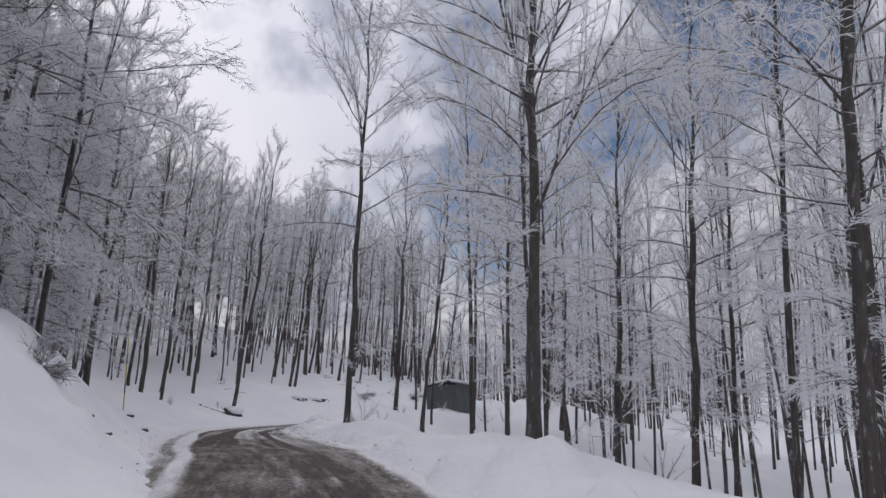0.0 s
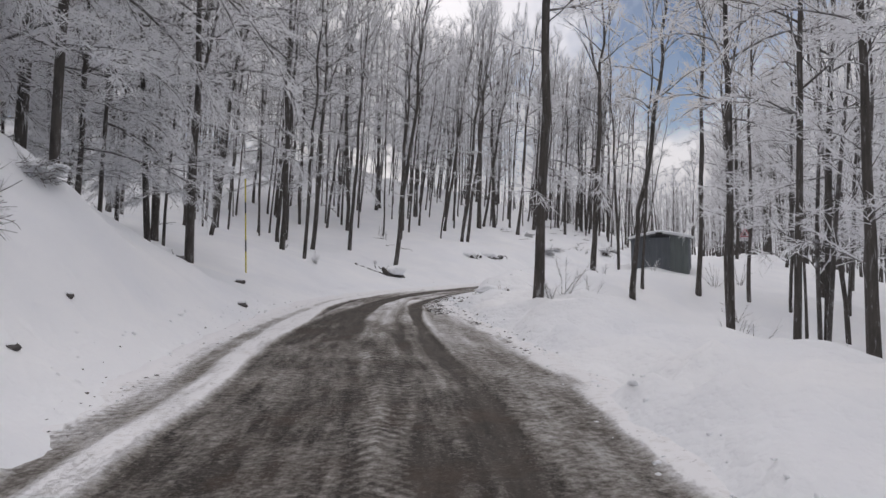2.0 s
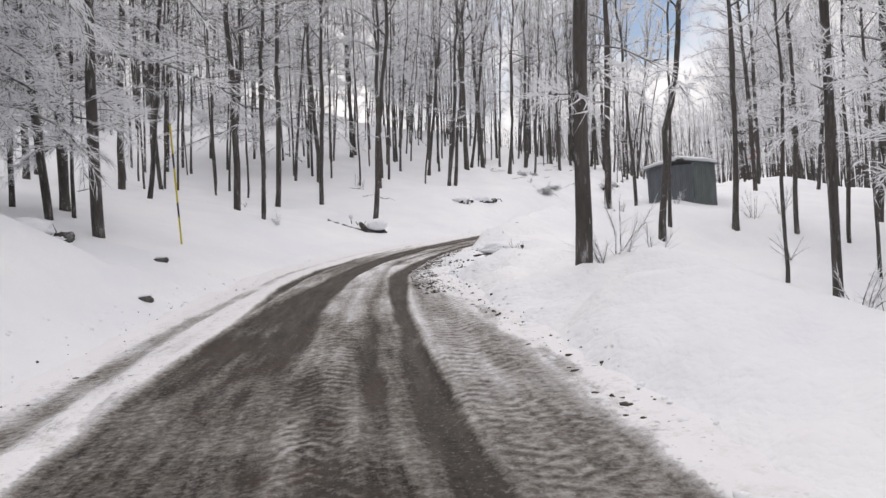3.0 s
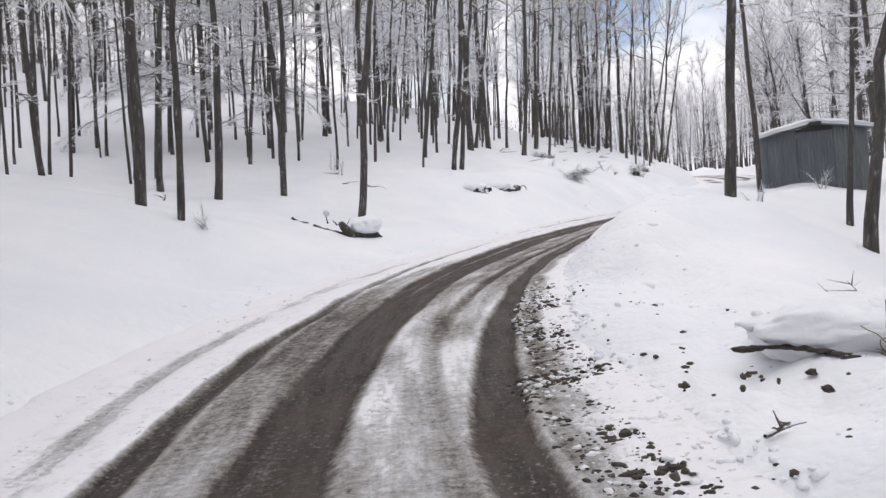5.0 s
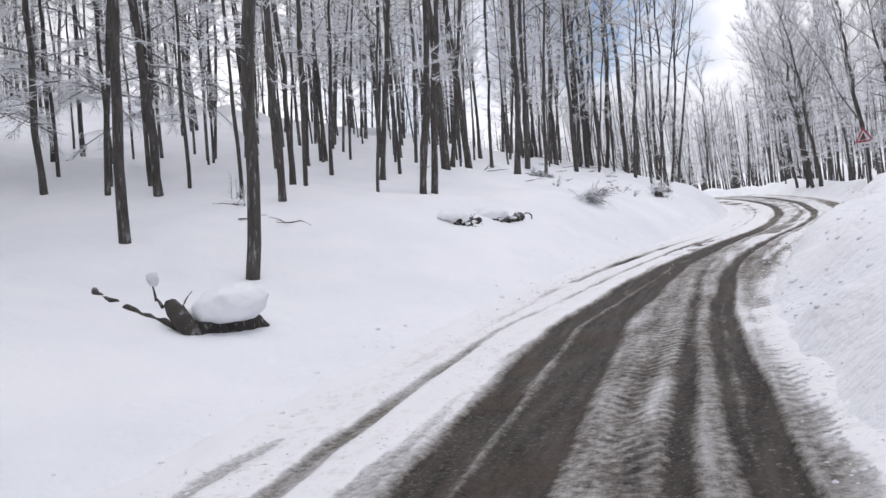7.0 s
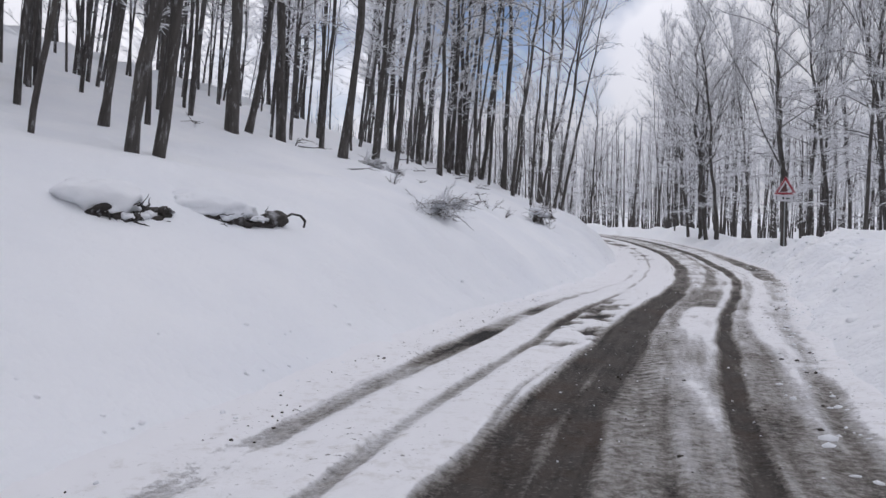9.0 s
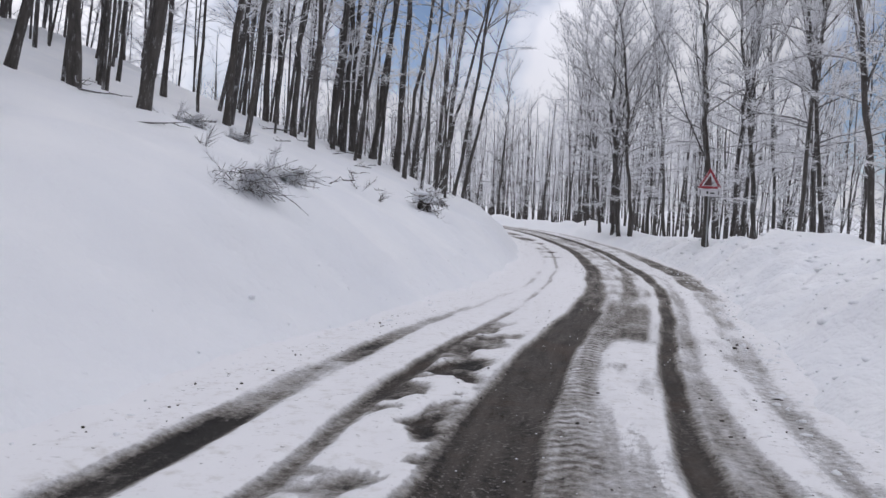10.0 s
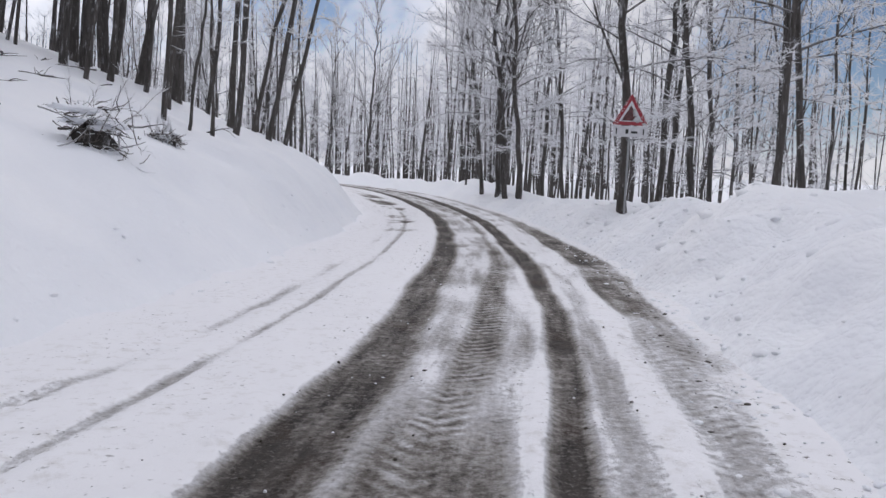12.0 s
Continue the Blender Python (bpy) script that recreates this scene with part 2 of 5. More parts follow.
def frost_material(name, dark, light, scale):
    """Hoar frost: ice needles that let half of the light through."""
    m, n, l, s = material(name, 0.85)
    tc = n.new("ShaderNodeTexCoord")
    spots = noise_node(n, l, scale, 5, 0.6, tc.outputs["Object"])
    tone = mix(n, l, ramp(n, l, spots.outputs["Fac"], [(0.3, 0.0), (0.7, 1.0)]), dark, light)
    l.new(tone, s.inputs["Base Color"])
    passed = n.new("ShaderNodeBsdfTranslucent")
    l.new(tone, passed.inputs["Color"])
    both = n.new("ShaderNodeMixShader")
    both.inputs["Fac"].default_value = 0.5
    l.new(s.outputs["BSDF"], both.inputs[1])
    l.new(passed.outputs["BSDF"], both.inputs[2])
    l.new(both.outputs["Shader"], n["Material Output"].inputs["Surface"])
    return m


SNOW, ROAD = snow_material(), road_material()
BARK, LIMB = bark_material("beech_bark", 0.05), bark_material("rimed_limb_bark", 0.55)
RIME = frost_material("hoar_frost", (0.74, 0.75, 0.78), (0.89, 0.895, 0.91), 3.0)
# far trunks: some frost, and a paler tint that paints in distance haze
FAR_BARK = bark_material("frosted_bark", 0.3, (0.078, 0.072, 0.070))
FAR_RIME = frost_material("far_hoar_frost", (0.72, 0.73, 0.76), (0.87, 0.875, 0.895), 1.0)
TWIG = plain_material("dead_twig", (0.05, 0.042, 0.038), (0.16, 0.14, 0.125), 12.0, 0.85)

# ---- terrain ----
# the road's middle and half width: x, y, z, half
STATIONS = [
    (-2.5, -60, 0, 2.2), (-0.8, -30, 0, 2.1), (-0.3, -10, 0, 2.0), (-0.6, 0, 0, 2.0), (-1.2, 6, .1, 2.0), (-2.2, 11.5, .2, 1.95),
    (-3.8, 17.3, .4, 1.95), (-5.0, 21, .43, 2.0), (-6.2, 24.5, .46, 1.95), (-7.95, 30, .5, 1.8), (-8.95, 34, .5, 1.78), (-9.25, 38, .5, 1.85),
    (-9.0, 42, .49, 1.75), (-8.1, 47, .47, 1.65), (-6.6, 53, .45, 1.85), (-5.0, 58, .42, 2.05), (-2.95, 63.5, .3, 2.3), (-0.2, 70, .22, 2.45),
    (1.8, 75, .22, 2.6), (3.8, 81, .22, 2.7), (5.2, 86, .22, 2.75), (6.5, 92, .35, 2.7)]
BEND = [(7.2, 98, .55, 2.6), (7.2, 104, .85, 2.5), (6.2, 109, 1.15, 2.45), (3.5, 113, 1.4, 2.4), (-1, 115.5, 1.6, 2.4), (-8, 117, 1.9, 2.4), (-20, 117, 2.4, 2.4), (-45, 116, 3.2, 2.4)]
# the ground's height over the road at these distances outside its edge, by the road's y
LEFT_D = (0, 0.5, 1, 2.25, 4.25, 7.25, 11.25, 19.25, 34, 49, 80, 300)
LEFT_H = {-60: (0, .15, .3, .9, 2.2, 3.8, 5.0, 7.4, 10.5, 12, 12, 8), 12: (0, .15, .35, 1.1, 2.5, 4.0, 5.1, 7.4, 10.5, 12, 12, 8), 20: (0, .2, .5, 2.0, 4.0, 5.0, 5.7, 7.5, 10.2, 11.5, 11, 8),
          24: (0, .2, .5, 2.0, 3.9, 4.8, 5.5, 7.2, 9.8, 11, 10.5, 8), 27.5: (0, .2, .4, 1.4, 2.8, 3.7, 4.8, 7.3, 11, 12.2, 11.6, 8), 31.5: (0, .15, .3, .75, 1.5, 2.5, 3.7, 6.1, 10.3, 12.6, 13.5, 9),
          42: (0, .15, .3, .75, 1.5, 2.45, 3.2, 5.2, 10.4, 14.4, 16.5, 10), 50: (0, .15, .3, .6, 1.05, 1.95, 2.8, 5.0, 10.8, 14.8, 16.8, 10),
          58: (0, .25, .6, 1.35, 2.4, 3.0, 3.7, 5.9, 11.6, 15.2, 17, 10), 67: (0, .35, .85, 1.75, 2.65, 3.6, 4.6, 7.0, 12.3, 15.2, 17, 10), 98: (0, .4, .95, 1.9, 2.75, 4.0, 5.4, 8.0, 13, 15.5, 17, 10)}
RIGHT_D = (0, 0.6, 1.2, 2.2, 4, 8, 15, 30, 60, 120, 400)
RIGHT_H = {-60: (0, .25, .35, .35, .1, -.9, -3, -6, -8, -9, -8), 12: (0, .2, .3, .3, .0, -1.2, -3.0, -5, -7, -8, -8), 26: (0, .25, .4, .4, -.2, -1.45, -3.0, -5, -6.5, -7.5, -8), 33: (0, .25, .4, .45, -.1, -1.45, -3.0, -5, -6.5, -7.5, -8),
           40: (0, .3, .5, .5, -.2, -1.5, -3.0, -5, -6, -7, -8), 47: (0, .35, .7, .85, .45, -1.2, -2.6, -4.5, -6, -7, -8), 51.5: (0, .4, .8, .95, .75, .1, -1.2, -4, -6, -7, -8),
           58: (0, .4, .85, 1.15, 1.2, .5, -1.2, -4, -6, -7, -8), 66: (0, .5, 1.0, 1.45, 1.6, 1.0, -.8, -4, -6.5, -7.5, -8), 78: (0, .5, 1.0, 1.4, 1.5, .3, -2.2, -4.5, -6, -7.5, -8),
           88: (0, .45, .9, 1.2, 1.1, -.4, -2.8, -5, -6, -7, -8), 100: (0, .4, .7, .85, .6, -.6, -2.5, -4, -4, -3, -2), 116: (0, .3, .5, .55, .4, -.2, -.9, -.5, 1.5, 5, 8)}


def spline(points, steps):
    """A smooth line through points of any dimension."""
    p = np.array(points, float)
    p = np.vstack([2 * p[0] - p[1], p, 2 * p[-1] - p[-2]])
    t = np.linspace(0, 1, steps, endpoint=False)[:, None]
    out = []
    for a_, b_, c_, d_ in zip(p[:-3], p[1:-2], p[2:-1], p[3:]):
        out.append(0.5 * (2 * b_ + (c_ - a_) * t + (2 * a_ - 5 * b_ + 4 * c_ - d_) * t ** 2 + (3 * b_ - a_ - 3 * c_ + d_) * t ** 3))
    return np.vstack(out + [p[-2:-1]])


MIDDLE = spline(STATIONS + BEND, 16)
ALONG = np.concatenate([[0], np.cumsum(np.hypot(*np.diff(MIDDLE[:, :2], axis=0).T))])
WAY = np.gradient(MIDDLE[:, :2], axis=0)
WAY /= np.linalg.norm(WAY, axis=1)[:, None]
STATION_Y = [s_[1] for s_ in STATIONS + BEND[:4]]
STATION_S = [ALONG[16 * i] for i in range(len(STATION_Y))]


def lattice(ix, iy, seed):
    h = np.sin(ix * 127.1 + iy * 311.7 + seed * 74.7) * 43758.5453
    return h - np.floor(h)


def value_noise(x, y, size, seed):
    """Smooth noise, -1 to 1, with bumps about size metres wide."""
    x, y = x / size, y / size
    ix, iy = np.floor(x), np.floor(y)
    fx, fy = x - ix, y - iy
    fx, fy = fx * fx * (3 - 2 * fx), fy * fy * (3 - 2 * fy)
    low = lattice(ix, iy, seed) * (1 - fx) + lattice(ix + 1, iy, seed) * fx
    high = lattice(ix, iy + 1, seed) * (1 - fx) + lattice(ix + 1, iy + 1, seed) * fx
    return 2 * (low * (1 - fy) + high * fy) - 1


def to_road(x, y):
    """For points of the plan: the distance along the road, outside its edge (negative on it), the side (-1 left), the road's z."""
    x, y = np.atleast_1d(np.asarray(x, float)), np.atleast_1d(np.asarray(y, float))
    s, d, side, z = (np.empty(x.shape) for _ in range(4))
    for i in range(0, len(x), 4000):
        j = slice(i, i + 4000)
        dx, dy = x[j, None] - MIDDLE[:, 0], y[j, None] - MIDDLE[:, 1]
        k = np.argmin(dx * dx + dy * dy, axis=1)
        r = np.arange(len(k))
        dx, dy = dx[r, k], dy[r, k]
        ahead = dx * WAY[k, 0] + dy * WAY[k, 1]
        s[j] = ALONG[k] + ahead
        across = dx * WAY[k, 1] - dy * WAY[k, 0]
        side[j] = np.where(across < 0, -1, 1)
        d[j] = np.hypot(dx, dy) - np.interp(s[j], ALONG, MIDDLE[:, 3])
        z[j] = np.interp(s[j], ALONG, MIDDLE[:, 2])
    return s, d, side, z


def profile(s, d, ds, table):
    keys = sorted(table)
    ks = np.interp(keys, STATION_Y, STATION_S)
    rows_ = np.array([table[k] for k in keys], float)
    i = np.clip(np.searchsorted(ks, s) - 1, 0, len(ks) - 2)
    f = np.clip((s - ks[i]) / (ks[i + 1] - ks[i]), 0, 1)
    f = f * f * (3 - 2 * f)
    each = np.array([np.interp(d, ds, row) for row in rows_])
    r = np.arange(len(d))
    return each[i, r] * (1 - f) + each[i + 1, r] * f


def height(x, y):
    """The snow's height at points of the plan."""
    x, y = np.atleast_1d(np.asarray(x, float)), np.atleast_1d(np.asarray(y, float))
    s, d, side, z = to_road(x, y)
    ragged = d + 0.16 * value_noise(x, y, 1.7, 3) + 0.09 * value_noise(x, y, 0.6, 4)
    ragged = ragged - np.where(side < 0, 0.75, 0.05) * np.clip((s - STATION_S[5]) / 8, 0, 1)
    out = np.clip(ragged, 0, None)
    h = np.where(side < 0, profile(s, out, LEFT_D, LEFT_H), profile(s, out, RIGHT_D, RIGHT_H))
    near = np.clip(out / 1.5, 0, 1)
    h = h + near * (0.22 * value_noise(x, y, 6, 1) + 0.10 * value_noise(x, y, 2.3, 2) + 0.03 * value_noise(x, y, 0.9, 9))
    rough = np.clip(out / 0.4, 0, 1) * np.clip((4.5 - out) / 3, 0, 1) * np.where(side < 0, 0.4 + 0.8 * np.clip((STATION_S[8] - s) / 6, 0, 1), 1.0 + 0.7 * np.clip((STATION_S[9] - s) / 5, 0, 1))
    h = h + rough * (0.13 * value_noise(x, y, 0.8, 5) + 0.08 * value_noise(x, y, 0.42, 6)) * (1 + 0.7 * np.clip((s - STATION_S[15]) / 8, 0, 1))
    h = h + np.clip(out / 0.6, 0, 1) * np.clip((6 - out) / 3, 0, 1) * np.where(side > 0, 0.2, 0.03) * value_noise(x, y, 1.5, 8)
    far = np.clip((np.hypot(x, y - 60) - 150) / 400, 0, 1)
    h = h * (1 - far) + far * (4 + 5 * value_noise(x, y, 260, 7))
    z = z + (0.4 - z) * np.clip((d - 3) / 9, 0, 1)
    lip = np.clip((ragged + 0.1) / 0.4, 0, 1)
    return z + h - 0.07 + 0.09 * lip * lip * (3 - 2 * lip)
# ---- terrain end ----


def axis_steps(inner, step, far):
    """Coordinates that are close together in the inner stretch and spread out towards far."""
    a_, b_ = inner
    mid_ = list(np.arange(a_, b_ + 1e-6, step))
    lo, hi, g = [], [], step
    v = a_
    while v > -far:
        g *= 1.13
        v -= g
        lo.append(v)
    v, g = b_, step
    while v < far:
        g *= 1.13
        v += g
        hi.append(v)
    return np.array(lo[::-1] + mid_ + hi)


def grid_mesh(name, xs, ys, zs, mat):
    nx, ny = len(xs), len(ys)
    gx, gy = np.meshgrid(xs, ys)
    co = np.stack([gx.ravel(), gy.ravel(), zs], axis=1)
    i = np.arange(nx * ny).reshape(ny, nx)
    quads = np.stack([i[:-1, :-1], i[:-1, 1:], i[1:, 1:], i[1:, :-1]], axis=-1).reshape(-1, 4)
    me = bpy.data.meshes.new(name)
    me.from_pydata(co.tolist(), [], quads.tolist())
    me.polygons.foreach_set("use_smooth", [True] * len(me.polygons))
    me.materials.append(mat)
    return me


gx, gy = axis_steps((-16, 13), 0.2, 1500), axis_steps((6, 98), 0.22, 1500)
mx, my = np.meshgrid(gx, gy)
ground = new("ground", grid_mesh("ground", gx, gy, height(mx.ravel(), my.ravel()), SNOW))
gs, gd, gside, gz = to_road(mx.ravel(), my.ravel())
ploughed = np.clip(gd / 0.3 + 1, 0, 1) * np.where(gside > 0, np.clip((4.5 - gd) / 2, 0, 1) * (0.7 + 0.3 * np.clip((gs - STATION_S[14]) / 10, 0, 1)), 0.55 * np.clip((3.0 - gd) / 1.5, 0, 1))
ground.data.attributes.new("ploughed", "FLOAT", "POINT").data.foreach_set("value", ploughed.astype(np.float32))
tagged(ground, "deep white snow over a wooded hillside and ploughed road banks", "snow", kind="structure")


ROAD_Y = (14, 18, 22, 26, 31, 34, 37, 40, 44, 48, 53, 56, 59, 62, 65, 68, 72, 76, 82, 95)
# tracks on the road: metres from the left edge, half width and the snow left in each, by ROAD_Y
TRACKS = {
    "outer": ((-.36, -.32, -.3, -.35, -.1, -.14, -.13, -.22, -.43, -.3, -.2, -.04, -.01, .05, .05, .2, .36, .3, .29, .29), (.16, .15, .17, .16, .16, .15, .16, .17, .15, .1, .13, .15, .19, .17, .14, .1, .1, .12, .1, .08),
              (.42, .42, .42, .42, .54, .6, .58, .6, .72, .78, .56, .40, .16, .14, .4, .62, .68, .68, .7, .74)),
    "second": ((.54, .54, .54, .46, .48, .6, .68, .5, .17, 0, .55, .7, .82, .85, .89, .97, .82, .75, .74, .76), (0, 0, 0, 0, .15, .13, .1, .11, .11, .08, .08, .08, .08, .1, .08, .06, .07, .07, .07, .05),
               (.5, .5, .5, .5, .24, .22, .34, .5, .48, .64, .6, .54, .42, .22, .38, .64, .62, .62, .6, .64)),
    "slush": ((.4, .4, .4, .5, .85, 1.04, 1.1, .9, .8, .7, .7, .7, .7, .7, .7, .7, .7, .7, .7, .7), (0, 0, 0, .05, .22, .31, .31, .26, .1, 0, 0, 0, 0, 0, 0, 0, 0, 0, 0, 0),
              (.4, .4, .4, .4, .52, .42, .42, .54, .66, .6, .6, .6, .6, .6, .6, .6, .6, .6, .6, .6)),
    "near_wheel": ((1.07, .97, .96, 1.02, 1.42, 1.67, 1.77, 1.63, 1.43, 1.25, 1.54, 1.69, 1.89, 2.03, 2.09, 2.14, 2.08, 1.95, 2.0, 1.99), (.91, .76, .69, .58, .34, .32, .36, .42, .49, .5, .45, .35, .34, .33, .31, .29, .25, .23, .23, .22),
                   (.34, .34, .31, .19, .11, .11, .11, .11, .12, .12, .12, .1, .08, .08, .1, .22, .31, .31, .27, .2)),
    "rubbed": ((1.0, 1.0, 1.0, 1.1, 1.3, 1.5, 1.5, 1.5, 1.5, 1.5, 1.2, 1.2, 1.5, 1.5, 1.5, 1.5, 1.5, 1.5, 1.5, 1.5), (.14, .14, .12, .08, 0, 0, 0, 0, 0, 0, .02, .02, 0, 0, 0, 0, 0, 0, 0, 0),
               (.32, .32, .30, .28, .3, .3, .3, .3, .3, .3, .36, .36, .3, .3, .3, .3, .3, .3, .3, .3)),
    "ridge": ((1.6, 1.6, 1.6, 1.4, 1.4, 1.65, 1.75, 1.57, 1.37, 1.15, 1.62, 1.72, 1.9, 2.0, 2.0, 2.0, 2.0, 2.0, 2.0, 2.0), (0, 0, 0, 0, 0, 0, .01, .03, .045, .045, .03, .03, .02, 0, 0, 0, 0, 0, 0, 0),
              (.4, .4, .4, .4, .4, .4, .36, .44, .46, .46, .38, .34, .3, .3, .3, .3, .3, .3, .3, .3)),
    "streak": ((2.34, 2.36, 2.39, 2.36, 2.43, 2.46, 2.66, 2.71, 2.62, 2.52, 2.45, 2.45, 2.5, 2.5, 2.5, 2.5, 2.5, 2.5, 2.5, 2.5), (.15, .13, .1, .09, .07, .08, .08, .09, .08, .07, .06, .03, 0, 0, 0, 0, 0, 0, 0, 0),
               (.28, .28, .26, .26, .52, .5, .36, .18, .18, .24, .36, .42, .5, .5, .5, .5, .5, .5, .5, .5)),
    "pressed": ((2.0, 2.0, 2.0, 1.9, 2.0, 2.2, 2.3, 2.3, 2.2, 2.1, 2.2, 2.2, 2.42, 2.54, 2.6, 2.72, 2.9, 2.93, 3.1, 3.1), (0, 0, 0, 0, 0, 0, 0, 0, 0, .05, .1, .16, .17, .17, .17, .16, .17, .16, .1, .05),
                (.5, .5, .5, .5, .5, .5, .5, .5, .5, .5, .42, .46, .5, .54, .54, .5, .46, .42, .42, .5)),
    "white_strip": ((2.6, 2.6, 2.6, 2.55, 2.5, 2.8, 3.0, 3.05, 2.8, 2.65, 2.72, 2.8, 2.97, 3.16, 3.3, 3.42, 3.44, 3.44, 3.3, 3.3), (.04, .05, .05, .05, 0, 0, .08, .08, .06, .05, .03, .04, .06, .08, .07, .06, .05, .05, .03, 0),
                    (.28, .30, .34, .42, .6, .6, .6, .5, .46, .5, .6, .66, .76, .82, .82, .82, .84, .84, .8, .7)),
    "far_wheel": ((2.97, 2.84, 2.83, 2.76, 2.77, 3.12, 3.32, 3.28, 3.04, 2.86, 2.96, 3.05, 3.2, 3.4, 3.51, 3.63, 3.66, 3.68, 3.62, 3.6), (.23, .14, .14, .1, .2, .17, .13, .12, .16, .15, .11, .11, .12, .11, .11, .11, .13, .14, .2, .22),
                  (.16, .16, .16, .14, .1, .1, .1, .1, .11, .12, .12, .1, .12, .16, .2, .26, .31, .29, .24, .2)),
    "far_ridge": ((3.0, 3.0, 3.0, 3.0, 3.0, 3.0, 3.3, 3.2, 2.98, 2.86, 2.96, 3.0, 3.2, 3.4, 3.5, 3.6, 3.6, 3.6, 3.6, 3.6), (0, 0, 0, 0, 0, 0, 0, 0, .025, .02, 0, 0, 0, 0, 0, 0, 0, 0, 0, 0), (.4,) * 20),
    "right_rut": ((3.4, 3.38, 3.4, 3.3, 3.2, 3.5, 3.66, 3.6, 3.3, 3.2, 3.3, 3.35, 3.5, 3.65, 3.75, 3.85, 3.97, 4.0, 4.0, 4.0), (.42, .42, .42, .3, .1, .1, .14, .12, .05, .05, .2, .2, .18, .14, .12, .12, .14, .08, 0, 0),
                  (.33, .36, .44, .5, .5, .5, .36, .40, .6, .6, .40, .40, .42, .48, .5, .52, .60, .62, .6, .6)),
    "right_patch": ((3.5, 3.5, 3.5, 3.5, 3.5, 3.5, 3.5, 3.5, 3.5, 3.5, 3.7, 4.1, 4.25, 4.4, 4.5, 4.55, 4.65, 4.75, 5.0, 4.9), (0, 0, 0, 0, 0, 0, 0, .1, .2, .2, .25, .42, .3, .25, .25, .2, .25, .32, .42, .2),
                    (.5, .5, .5, .5, .5, .5, .5, .5, .44, .44, .42, .3, .5, .6, .62, .64, .62, .28, .22, .5))}
LEFT_SNOW = (.72, .75, .78, .8, .92, .93, .93, .92, .92, .95, .9, .9, .9, .88, .9, .92, .93, .93, .9, .8)
MIDDLE_SNOW = (.37, .38, .40, .47, .66, .66, .62, .52, .50, .50, .50, .56, .64, .82, .82, .76, .66, .68, .70, .6)
RIGHT_SNOW = (.7, .7, .7, .7, .74, .74, .74, .74, .72, .7, .62, .66, .82, .86, .86, .84, .88, .82, .8, .7)
SHARP = ("second", "ridge", "rubbed", "streak", "white_strip", "far_wheel", "far_ridge")


